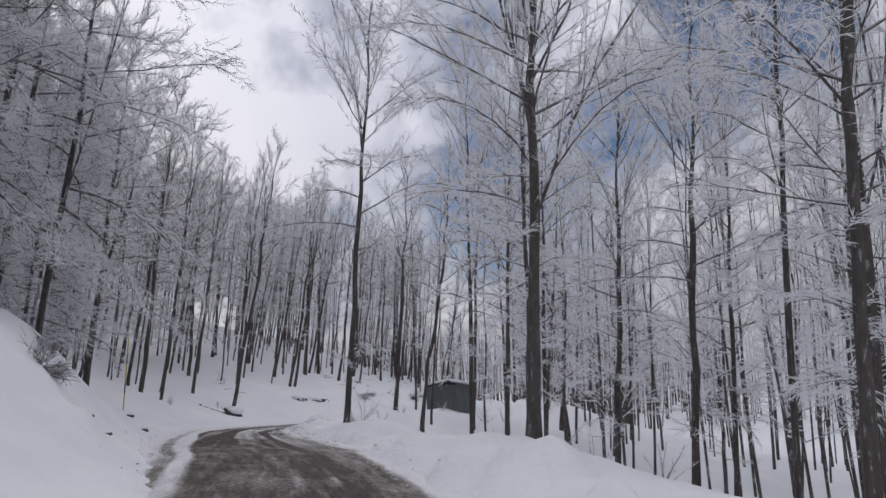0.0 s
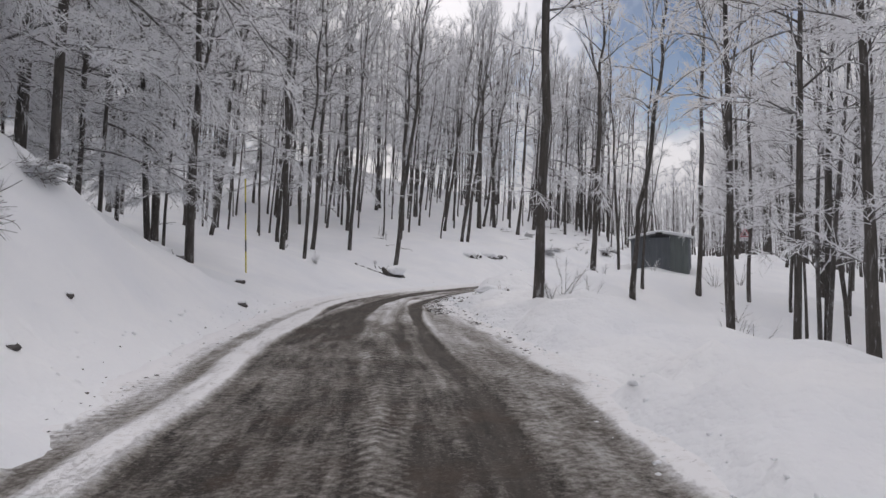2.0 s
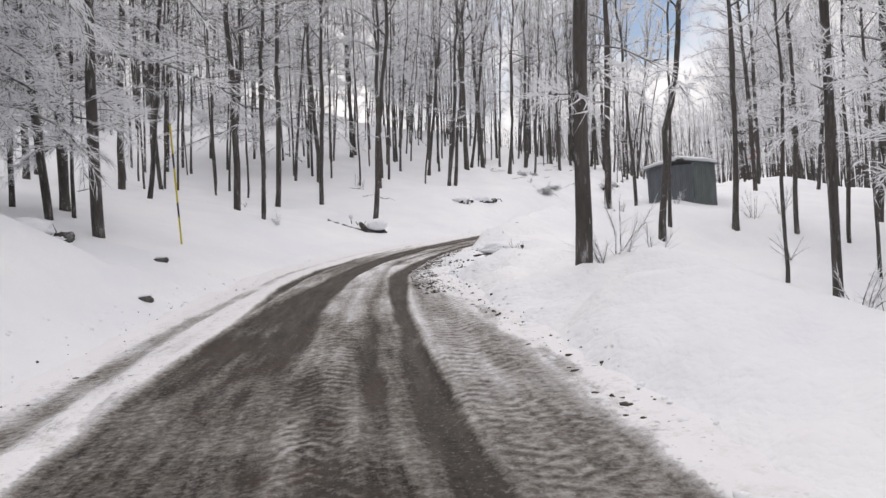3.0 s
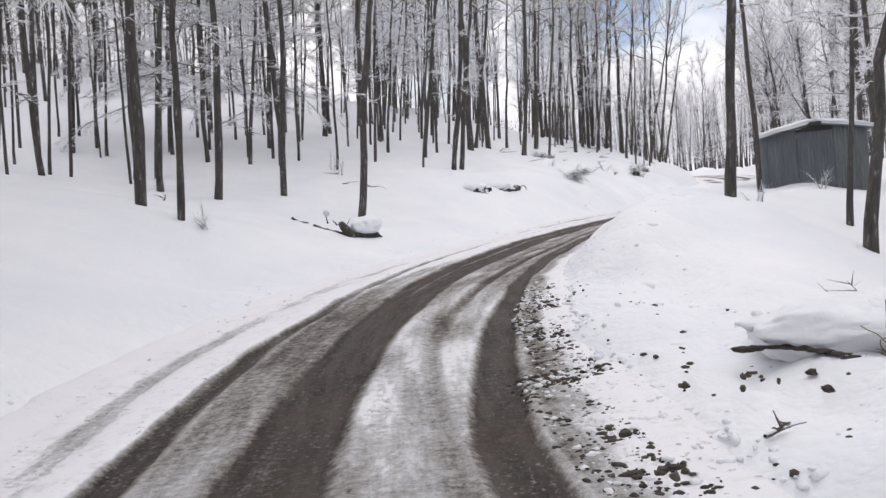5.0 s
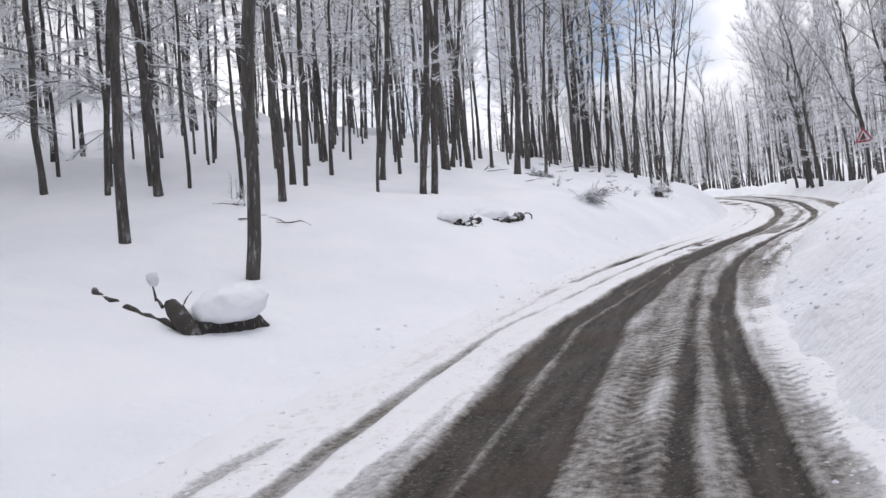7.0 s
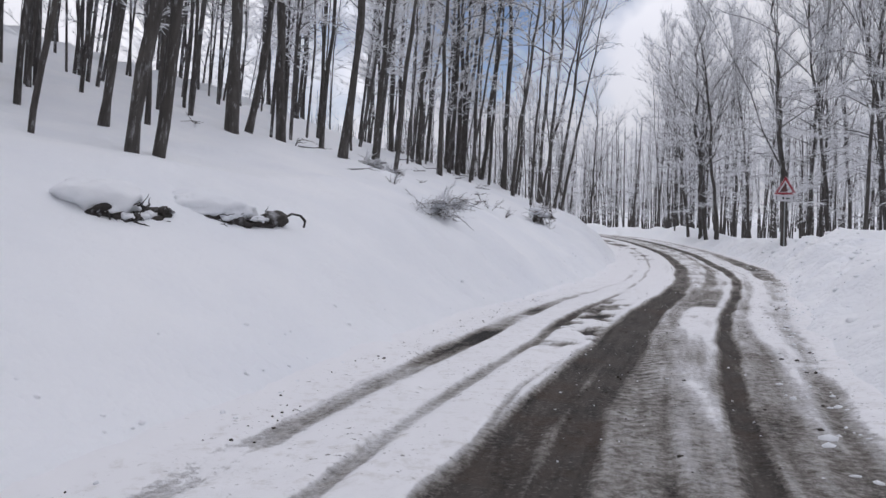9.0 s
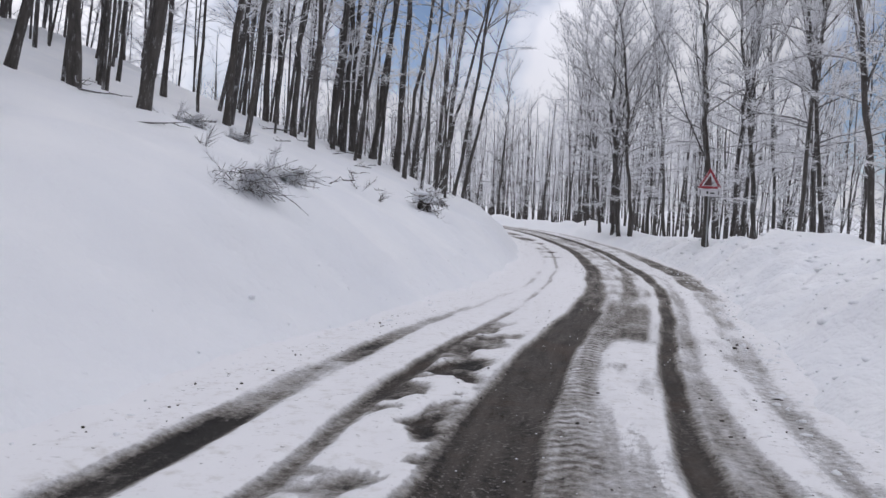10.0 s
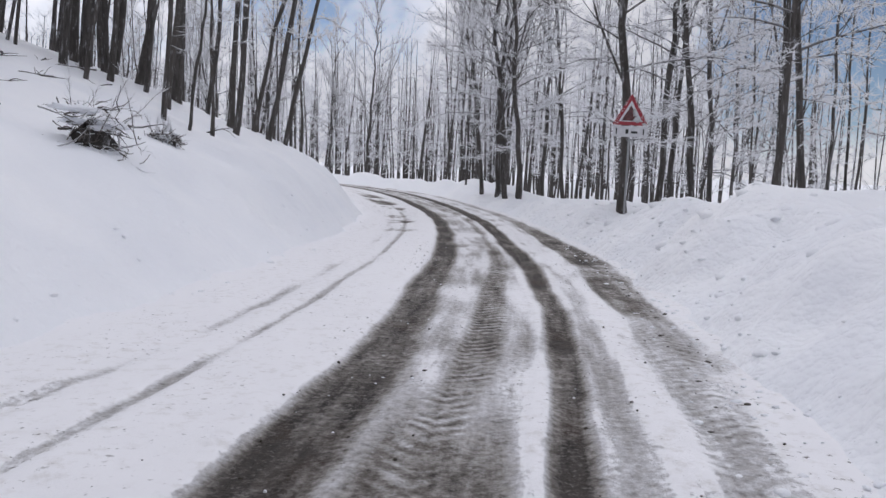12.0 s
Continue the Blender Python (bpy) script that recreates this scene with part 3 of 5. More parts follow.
def road_cover(yy, m, half, s, x, y):
    """Snow left on the road, 0 bare to 1 white, how deep tyre treads are pressed into it and where it is wet; m: metres from the left edge."""
    sway = 0.04 * value_noise(s, 0 * s, 6, 11) + 0.025 * value_noise(s, 0 * s, 1.7, 12)
    streaks = value_noise(s * 0.12, m, 0.16, 31)
    blots = value_noise(x, y, 1.1, 32) * 0.5 + value_noise(x, y, 0.45, 33) * 0.3 + value_noise(x, y, 0.2, 34) * 0.2

    def key(values):
        return np.interp(yy, ROAD_Y, values)

    def band(middle, half_width, soft_=0.1):
        return np.clip((half_width + soft_ - np.abs(m - middle - sway)) / (2 * soft_), 0, 1) * np.clip(half_width / 0.02, 0, 1)

    left, right = (np.clip((m - key(TRACKS[k][0])) / 0.2 + 0.5, 0, 1) for k in ("near_wheel", "far_wheel"))
    cover = key(LEFT_SNOW) * (1 - left) + left * (key(MIDDLE_SNOW) * (1 - right) + right * key(RIGHT_SNOW))
    cover = cover + (0.14 * streaks + 0.16 * blots) * (0.35 + 0.65 * left)
    brown = band(2.92, 0.40, 0.1) * np.interp(yy, (64.9, 65.8, 69.5, 71.5), (0, 1, 1, 0)) * np.clip(0.9 + 0.6 * blots, 0, 1)
    cover = cover * (1 - brown) + brown * 0.34
    for name, (middle, width, level_) in TRACKS.items():
        b_ = band(key(middle), key(width), 0.04 if name in SHARP else 0.07)
        if name in ("outer", "right_rut", "right_patch"):
            b_ = b_ * np.clip(0.8 + 0.9 * blots, 0, 1)
        cover = cover * (1 - b_) + b_ * np.maximum(key(level_) + 0.14 * blots + 0.08 * streaks, 0)
    verge = np.clip((m - 2 * half + 0.12 + 0.2 * blots) / 0.25, 0, 1)
    thaw = value_noise(s * 0.5, m - 0.16 * s, 0.34, 41) * 0.5 + value_noise(x, y, 0.6, 43) * 0.35 + value_noise(x, y, 0.19, 42) * 0.3
    thaw = band(1.24, 0.33, 0.1) * np.interp(yy, (58.2, 58.9, 62.2, 65.4, 66.6), (0, 1, 1, 0.8, 0)) * np.clip(5 * (thaw + 0.10), 0, 1)
    cover = cover * (1 - thaw) + thaw * (0.26 + 0.16 * value_noise(x, y, 0.3, 45) + 0.22 * value_noise(x, y, 0.11, 46))
    wet = band(0.6, 0.5, 0.2) * np.interp(yy, (86, 90, 104, 108), (0, 1, 1, 0)) * np.clip(0.1 + 2.2 * blots, 0, 1)
    cover = cover * (1 - wet) + wet * 0.25
    dirty = np.clip((m - key(TRACKS["far_wheel"][0]) - 0.12) / 0.15, 0, 1) * np.interp(yy, (27, 29, 36, 38), (0, 1, 1, 0))
    cover = cover * (1 - dirty) + dirty * (np.clip(0.44 + 1.0 * (m - key(TRACKS["far_wheel"][0]) - 0.3), 0.42, 0.95) + 0.30 * blots)
    cover = cover * (1 - verge) + verge * 0.94
    tread = band(3.36, 0.36, 0.06) * np.interp(yy, (13, 18, 21, 26, 28), (0, 0.4, 0.65, 0.65, 0)) + band(1.98, 0.24, 0.06) * np.interp(yy, (14, 24, 27), (0.7, 0.7, 0))
    tread = tread + band(key(TRACKS["pressed"][0]), 0.17, 0.05) * np.interp(yy, (52, 58, 64, 80, 86), (0, 0.8, 1, 1, 0)) + band(2.3, 0.3, 0.1) * np.interp(yy, (39, 41, 47, 52), (0, 0.5, 0.5, 0))
    tread = tread + band(key(TRACKS["right_patch"][0]), 0.25, 0.08) * np.interp(yy, (42, 44, 49, 57, 66, 71, 73, 75), (0, 0.7, 0.7, 0.25, 0.25, 0.5, 0.5, 0))
    tread = tread + band(key(TRACKS["outer"][0]) - 0.25, 0.2, 0.1) * np.interp(yy, (14, 24, 27), (0.5, 0.5, 0))
    outer = np.clip((-0.62 + 0.25 * blots - m) / 0.3, 0, 1)
    cover = cover * (1 - outer) + outer * 1.25
    damp = np.maximum(thaw * np.clip(0.55 + 0.8 * value_noise(x, y, 0.35, 47), 0, 1), band(key(TRACKS["outer"][0]), 0.16, 0.06) * np.interp(yy, (57, 59, 63, 65), (0, 0.9, 0.9, 0)))
    return np.clip(cover, 0, 1.25), np.clip(tread, 0, 1), damp


def make_road():
    near_s = np.interp((9, 90), STATION_Y, STATION_S)
    s = np.concatenate([np.arange(30, near_s[0], 0.5), np.arange(near_s[0], near_s[1], 0.14), np.arange(near_s[1], ALONG[-1], 0.3)])
    u = np.linspace(0, 1, 120)
    ss, uu = np.meshgrid(s, u, indexing="ij")
    cx, cy, cz, half = (np.interp(ss, ALONG, MIDDLE[:, k]) for k in range(4))
    wx, wy = np.interp(ss, ALONG, WAY[:, 0]), np.interp(ss, ALONG, WAY[:, 1])
    m = -1.15 + uu * (2 * half + 1.6)
    off = m - half
    x, y = cx + off * wy, cy - off * wx
    yy = np.interp(ss, STATION_S, STATION_Y)
    flat = [a_.ravel() for a_ in (yy, m, half, ss, x, y)]
    cover, tread, damp = road_cover(*flat)
    ss, m, x, y = flat[3], flat[1], flat[4], flat[5]
    rim = np.clip(np.abs(uu.ravel() - 0.5) * 2 - 0.94, 0, 1)
    z = cz.ravel() + 0.08 * cover + (0.014 * value_noise(x, y, 0.45, 21) + 0.012 * value_noise(x, y, 0.2, 22)) * cover + 0.004 * value_noise(x, y, 0.16, 23) - 0.9 * rim
    ns, nu = uu.shape
    i = np.arange(ns * nu).reshape(ns, nu)
    quads = np.stack([i[:-1, :-1], i[:-1, 1:], i[1:, 1:], i[1:, :-1]], axis=-1).reshape(-1, 4)
    me = bpy.data.meshes.new("road")
    me.from_pydata(np.stack([x, y, z], axis=1).tolist(), [], quads.tolist())
    me.polygons.foreach_set("use_smooth", [True] * len(me.polygons))
    for name, values in (("snow", cover), ("tread", tread), ("damp", damp), ("across", m), ("along", ss)):
        at = me.attributes.new(name, "FLOAT", "POINT")
        at.data.foreach_set("value", values.astype(np.float32))
    me.materials.append(ROAD)
    return tagged(new("road", me), "wet asphalt road with slushy snow and dark tyre tracks", "road", kind="structure")


make_road()


# ---- trees ----
class Tubes:
    """Gathers tapered tubes into one mesh."""

    def __init__(self):
        self.v, self.f = [], []

    def tube(self, pts, radii, n):
        base = len(self.v)
        pts = [Vector(p) for p in pts]
        for k, (p, r) in enumerate(zip(pts, radii)):
            d = (pts[min(k + 1, len(pts) - 1)] - pts[max(k - 1, 0)]).normalized()
            a_ = d.cross(Vector((0, 0, 1)) if abs(d.z) < 0.9 else Vector((1, 0, 0))).normalized()
            b_ = d.cross(a_)
            for q in range(n):
                w = 2 * math.pi * q / n
                self.v.append(p + r * (math.cos(w) * a_ + math.sin(w) * b_))
        for k in range(len(pts) - 1):
            for q in range(n):
                i, j = base + k * n + q, base + k * n + (q + 1) % n
                self.f.append((i, j, j + n, i + n))

    def spike(self, p, q, r):
        """A thin keeled spike from p to q."""
        p, q = Vector(p), Vector(q)
        d = (q - p).normalized()
        a_ = d.cross(Vector((0, 0, 1)) if abs(d.z) < 0.9 else Vector((1, 0, 0))).normalized()
        b_ = d.cross(a_)
        i = len(self.v)
        self.v += [p + r * a_, p - r * a_, p + 1.3 * r * b_, q]
        self.f += [(i, i + 2, i + 3), (i + 2, i + 1, i + 3)]

    def blade(self, p, q, r, roll):
        """A needle of hoar frost from p to q."""
        d = (q - p).normalized()
        a_ = d.cross(Vector((math.cos(roll), math.sin(roll), 0.4))).normalized() * r
        i = len(self.v)
        self.v += [p + a_, p - a_, q]
        self.f.append((i, i + 1, i + 2))

    def mesh(self, name, mat, smooth=True):
        me = bpy.data.meshes.new(name)
        me.from_pydata(self.v, [], self.f)
        if smooth:
            me.polygons.foreach_set("use_smooth", [True] * len(me.polygons))
        me.materials.append(mat)
        return me


def turned(d, up, side_):
    """d turned up and sideways by degrees."""
    yaw_ = math.atan2(d.y, d.x) + radians(side_)
    el = math.asin(max(-1, min(1, d.z))) + radians(up)
    return Vector((math.cos(el) * math.cos(yaw_), math.cos(el) * math.sin(yaw_), math.sin(el)))


def grow(seed, tall, girth, start, limbs, secs, twigs, spread, rise=(10, 66), sprays=6, forks=1, subs=1, bend=1.0, fine=0.013, stout=1.0, white=0.8):
    """The meshes of one beech: a trunk and a crown of bark-brown limbs with rimed twigs."""
    rng = random.Random(seed)
    trunk, limb, rime = Tubes(), Tubes(), Tubes()
    n = 16
    line, rad = [], []
    wx, wy = rng.uniform(-1, 1), rng.uniform(-1, 1)
    for k in range(n + 1):
        f = k / n
        bow = bend * 0.014 * tall * (math.sin(3.4 * f + wx * 2) - math.sin(wx * 2))
        line.append(Vector((wx * bow + bend * 0.08 * rng.uniform(-1, 1) * f, wy * bow + bend * 0.08 * rng.uniform(-1, 1) * f, tall * f - 0.5)))
        rad.append(girth / 2 * ((1 - 0.94 * f) ** 0.8 + (0.25 if k == 0 else 0)))
    line.insert(1, line[0].lerp(line[1], 0.5))
    rad.insert(1, girth / 2 * 1.03)
    trunk.tube(line, [r * rng.uniform(0.93, 1.07) for r in rad], 10)
    for k, v in enumerate(trunk.v):
        trunk.v[k] = v + bend * 0.07 * (noise.noise_vector(v * 0.45 + Vector((0, seed * 3.7, 0))) * Vector((1, 1, 0))) + girth * 0.11 * noise.noise_vector(v * 2.3 + Vector((seed, 0, 0))) + girth * 0.05 * noise.noise_vector(v * 7)

    def on_trunk(z):
        for p, q, r1, r2 in zip(line, line[1:], rad, rad[1:]):
            if q.z >= z:
                f = (z - p.z) / (q.z - p.z)
                return p.lerp(q, f), r1 + (r2 - r1) * f
        return line[-1], rad[-1]

    def twig_spray(q, mid_, end, sd, count, long):
        for w in range(count):
            h = (w + rng.random()) / count
            o = q.lerp(mid_, 2 * h) if h < 0.5 else mid_.lerp(end, 2 * h - 1)
            td = turned(sd, rng.uniform(-22, 24), (1 if w % 2 else -1) * rng.uniform(15, 62))
            tl = long * rng.uniform(0.6, 1.3)
            tip = o + td * tl
            (rime if rng.random() < white else limb).blade(o, tip, 1.25 * fine, rng.uniform(0, 6.28))
            for c in range(subs):
                o2 = o.lerp(tip, rng.uniform(0.0, 0.9))
                (rime if rng.random() < white + 0.2 else limb).blade(o2, o2 + turned(td, rng.uniform(-30, 25), rng.choice((-1, 1)) * rng.uniform(15, 75)) * tl * rng.uniform(0.4, 0.85), fine, rng.uniform(0, 6.28))

    def branch(p, r, d, long, count, twigs_, droop):
        pts, dirs = [p], [d]
        for k in range(5):
            d = turned(d, rng.uniform(-9, 7) - droop - 3.0 * (k - 1.5), rng.uniform(-13, 13)).normalized()
            p = p + d * long / 5
            pts.append(p)
            dirs.append(d)
        radii = [r * (1 - 0.85 * k / 5) for k in range(6)]
        limb.tube(pts, radii, 4)
        for j in range(count):
            g = 0.15 + 0.85 * (j + rng.random()) / count
            k = min(4, int(g * 5))
            q = pts[k].lerp(pts[k + 1], g * 5 - k)
            sd = turned(dirs[k + 1], rng.uniform(-16, 20), (1 if j % 2 else -1) * rng.uniform(20, 58))
            sl = max(0.5, long * rng.uniform(0.24, 0.46) * (1.2 - 0.65 * g))
            mid_ = q + sd * sl * 0.5
            end = mid_ + sd * sl * 0.5
            limb.spike(q, end, max(0.011, radii[k] * 0.45))
            twig_spray(q, mid_, end, sd, twigs_, 0.42)

    for i in range(forks):
        z = start + (tall - start) * rng.uniform(0.0, 0.35)
        p, r = on_trunk(z)
        az = rng.uniform(0, 6.28)
        d = Vector((math.cos(az) * 0.34, math.sin(az) * 0.34, 0.94)).normalized()
        branch(p, r * 0.7 * stout, d, (tall - z) * 0.8, secs + 5, twigs, -1)
    for i in range(limbs):
        f = (i + rng.random()) / limbs
        z = start + (tall * 0.97 - start) * f ** 0.9
        p, r = on_trunk(z)
        az, el = i * 2.4 + rng.uniform(-0.6, 0.6), radians(rise[0] + (rise[1] - rise[0]) * f + rng.uniform(-11, 11))
        d = Vector((math.cos(az) * math.cos(el), math.sin(az) * math.cos(el), math.sin(el)))
        long = spread * (0.4 + 0.8 * math.sin(math.pi * min(1, 0.25 + 0.75 * f)) ** 0.8) * rng.uniform(0.65, 1.25)
        branch(p, min(r * 0.5, stout * (0.012 + 0.011 * long)), d, long, secs, twigs, 3 if f < 0.3 else -1)
    for i in range(sprays):
        p, r = on_trunk(rng.uniform(2.0, start))
        az, el = rng.uniform(0, 6.28), radians(rng.uniform(-5, 30))
        d = Vector((math.cos(az) * math.cos(el), math.sin(az) * math.cos(el), math.sin(el)))
        branch(p, 0.014, d, rng.uniform(0.9, 2.0), 3, max(4, twigs - 1), 2)
    crown = bpy.data.meshes.new("crown")
    shift = len(limb.v)
    crown.from_pydata(limb.v + rime.v, [], limb.f + [tuple(i + shift for i in f) for f in rime.f])
    crown.materials.append(LIMB)
    crown.materials.append(RIME)
    crown.polygons.foreach_set("material_index", [0] * len(limb.f) + [1] * len(rime.f))
    return trunk.mesh("trunk", BARK), crown


# forest beeches with a high narrow crown, slim ones, spreading ones, and young ones branched from low down
KINDS = {"tall": [grow(10 + i, 17.5, 0.32, 6.0, 22, 6, 9, 2.8, sprays=(6, 9, 14, 18, 8, 12)[i], subs=3, fine=0.014) for i in range(6)],
         "bare": [grow(60 + i, 17.5, 0.30, 7.5, 17, 6, 7, 2.5, (32, 70), (2, 5, 1, 6, 3, 8)[i], (1, 2)[i % 2], 2, 2.3) for i in range(6)],
         "crooked": [grow(70 + i, 16, 0.26, 3.6, 24, 9, 8, 3.1, (20, 68), 5, 3, 3, 2.6, 0.011, 0.62) for i in range(5)],
         "slim": [grow(20 + i, 15, 0.17, 6.0, 13, 5, 7, 1.9, (25, 68), (1, 3, 5, 2)[i], 0, 2, 1.5) for i in range(4)],
         "full": [grow(30 + i, 17, 0.36, 4.6, 40, 12, 11, 4.2, (18, 68), 6, 5, 6, 1.4, 0.0095, 0.55) for i in range(1)],
         "frosted": [grow(80 + i, 16.5, 0.30, 4.0, 30, 9, 9, 3.3, (-6, 55), 8, 1, 4, fine=0.012, stout=0.8) for i in range(4)],
         "sombre": [grow(100 + i, 17, 0.30, 6.0, 26, 8, 8, 3.0, (14, 62), (3, 6, 4, 8)[i], 1, 2, 1.6, 0.012, 0.8, 0.55) for i in range(4)],
         "airy": [grow(90 + i, 17, 0.28, 5.2, 27, 9, 9, 3.4, (12, 62), 6, 1, 4, 1.3, 0.0115, 0.55) for i in range(4)],
         "low": [grow(50 + i, 14, 0.20, 2.2, 32, 9, 10, 3.8, (-12, 42), 6, 1, 6, fine=0.0105, stout=0.7, white=0.74) for i in range(4)]}
GIRTHS = {"tall": 0.32, "crooked": 0.26, "bare": 0.30, "slim": 0.17, "full": 0.36, "airy": 0.28, "frosted": 0.30, "sombre": 0.30, "low": 0.20}
LABELS = {"tall": "tall beech with dark trunk and thickly frosted crown in deep snow", "bare": "tall bare beech with dark trunk and thin frosted twigs", "crooked": "forked crooked beech with wide frosted branches behind the snow bank", "slim": "slim young beech with thin dark trunk and frosted twigs",
          "full": "large bare beech with spreading frost-covered limbs", "airy": "tall beech with a wide airy crown of frosted twigs", "sombre": "tall beech with dark twigs and patchy hoar frost", "frosted": "tall beech thickly white with hoar frost from low down", "low": "young beech with low frost-covered branches on the bank"}
placed = []


def tree(x, y, kind="tall", girth=0.3, lean=(0, 0), size=1.0, group="roadside beeches", label=""):
    """A beech on the snow. girth: the trunk's thickness in metres; lean: degrees towards +x and +y."""
    meshes = random.choice(KINDS[kind])
    wide = girth / GIRTHS[kind]
    top = new("beech_tree")
    top.matrix_basis = (Matrix.Translation((x, y, float(height(x, y)[0]))) @ pose(0, 0, 0, -lean[1], lean[0], 0) @ pose(0, 0, 0, 0, 0, random.uniform(0, 360))
                        @ Matrix.Diagonal((wide, wide, size, 1)))
    for me in meshes:
        ob = new(me.name, me)
        ob.parent = top
    tagged(top, label or LABELS[kind], "tree", group)
    placed.append((x, y))
    return top


# trees that stand by themselves near the road: x, y, thickness, lean towards +x
LOWER_HILL = [(-15.2, 32.6, 0.3, 3.2), (-18.7, 36.0, 0.33, 3.6), (-26.1, 43.3, 0.31, 1.8), (-25.7, 43.7, 0.2, 5), (-20.2, 42.6, 0.22, 9.4), (-22.8, 44.7, 0.32, 5), (-15.7, 42.9, 0.18, 7.1), (-17.2, 43.8, 0.29, 5.9), (-23.5, 49.1, 0.12, 5), (-23.2, 49.7, 0.12, 5), (-21.0, 51.2, 0.25, 4.6), (-18.4, 50.1, 0.28, 5.7), (-23.5, 53.8, 0.16, 5), (-21.0, 52.5, 0.12, 5), (-23.2, 54.8, 0.12, 5), (-14.0, 51.5, 0.28, 7.8), (-28.4, 57.2, 0.17, 5), (-17.2, 52.8, 0.24, 6.2)]
MID_SLOPE = [(-22.9, 46.4, 0.1, 4), (-25.4, 49.9, 0.1, 5), (-28.9, 54.6, 0.13, 4), (-23.3, 48.4, 0.21, 2), (-27.7, 56.2, 0.22, 3), (-29.2, 59.0, 0.15, 4), (-26.6, 56.9, 0.13, 4), (-26.2, 68.5, 0.12, 3), (-24.5, 66.5, 0.1, 5), (-22.1, 63.8, 0.15, 5), (-34.1, 58.4, 0.13, 4), (-29.7, 58.1, 0.12, 4), (-22.8, 58.4, 0.22, 2), (-25.4, 62.8, 0.17, 2), (-27.0, 66.6, 0.1, 3), (-24.0, 64.0, 0.14, 4), (-21.4, 59.6, 0.12, 5), (-19.3, 60.3, 0.13, 4), (-21.6, 67.3, 0.1, 5), (-16.0, 61.3, 0.15, 6), (-18.0, 68.2, 0.14, 5), (-16.8, 67.0, 0.16, 5)]
MIDDLE_HILL = [(-27.6, 57.7, 0.16, 5), (-25.3, 58.8, 0.14, 5), (-24.8, 58.9, 0.18, 5), (-20.8, 58.3, 0.17, 7.4), (-19.5, 58.7, 0.27, 3.4), (-23.6, 60.4, 0.12, 5), (-16.9, 58.4, 0.12, 5), (-15.6, 58.0, 0.25, 5), (-12.7, 63.3, 0.28, 7.6), (-12.4, 63.9, 0.25, 7.3), (-21.0, 69.5, 0.31, 4.9), (-14.8, 67.0, 0.23, 9.1), (-17.7, 69.4, 0.14, 5), (-16.8, 70.3, 0.12, 6.4), (-12.7, 70.6, 0.39, 3.6), (-15.0, 71.1, 0.12, 5), (-15.9, 72.1, 0.14, 5), (-12.7, 72.2, 0.23, 10.8)]
UPPER_HILL = [(-15.7, 76.2, 0.14, 5), (-16.7, 76.4, 0.15, 5), (-12.2, 74.6, 0.35, 2.3), (-9.9, 71.7, 0.28, 8.0), (-16.2, 77.0, 0.14, 5), (-12.5, 84.5, 0.23, 2.2), (-10.0, 88.2, 0.17, 2.2), (-8.0, 88.4, 0.29, -0.5), (-9.8, 93.1, 0.34, 3.5), (-1.4, 91.6, 0.23, 1.9), (-2.3, 95.3, 0.19, 7.7), (-6.5, 93.7, 0.3, 1.7), (-5.5, 93.7, 0.25, -0.5), (-4.4, 93.9, 0.31, 3.8), (-3.3, 93.2, 0.36, 0.1), (-5.4, 103.7, 0.29, 5), (-7.0, 83.5, 0.24, 2), (-6.4, 91.8, 0.27, 3), (-5.9, 92.3, 0.3, 2), (-5.1, 92.2, 0.22, 4), (-4.1, 92.7, 0.2, 5), (-3.1, 89.1, 0.21, 3), (-2.8, 84.5, 0.13, 5), (-1.2, 90.0, 0.22, 4), (-0.1, 94.2, 0.22, 7), (0.5, 95.6, 0.19, 9), (-0.6, 96.4, 0.2, 8), (-9.7, 81.3, 0.26, 4), (-8.7, 79.0, 0.2, 6)]
VALLEY_EDGE = [(4.6, 59.5, 0.24, 1), (5.7, 64.5, 0.26, 2), (-3.4, 26.6, 0.24, 3), (-1.3, 43.1, 0.26, 2.8), (-0.85, 45.6, 0.14, 1), (-3.1, 47.4, 0.3, 1.5), (-1.87, 49.6, 0.15, 1), (1.6, 46.9, 0.25, 3), (1.0, 31.5, 0.2, 2), (2.3, 30.1, 0.2, 2), (3.0, 26.8, 0.24, 2), (3.7, 46.7, 0.2, 2), (5.3, 46.1, 0.16, 2), (7.2, 48.6, 0.3, 1.3), (5.9, 27.4, 0.25, 3), (7.1, 22.9, 0.28, 4), (9.5, 26.3, 0.21, 4), (7.0, 13.2, 0.3, 4), (8.6, 15.8, 0.26, 4)]
FAR_BEND = [(10.5, 102.2, 0.26, -7), (10.8, 101.1, 0.36, -2), (11.0, 99.9, 0.4, -3), (10.8, 97.9, 0.34, -1), (9.8, 85.9, 0.36, -3), (11.2, 86.7, 0.27, 0), (13.1, 89.1, 0.24, 0), (11.6, 85.4, 0.26, -4), (14.7, 89.3, 0.25, -1), (10.4, 80.4, 0.23, 0), (12.8, 83.4, 0.21, -2), (12.1, 81.4, 0.25, -3), (10.9, 77.3, 0.29, -1), (18.4, 87.9, 0.18, 0), (14.4, 80.8, 0.16, 0), (13.0, 78.1, 0.14, 0)]
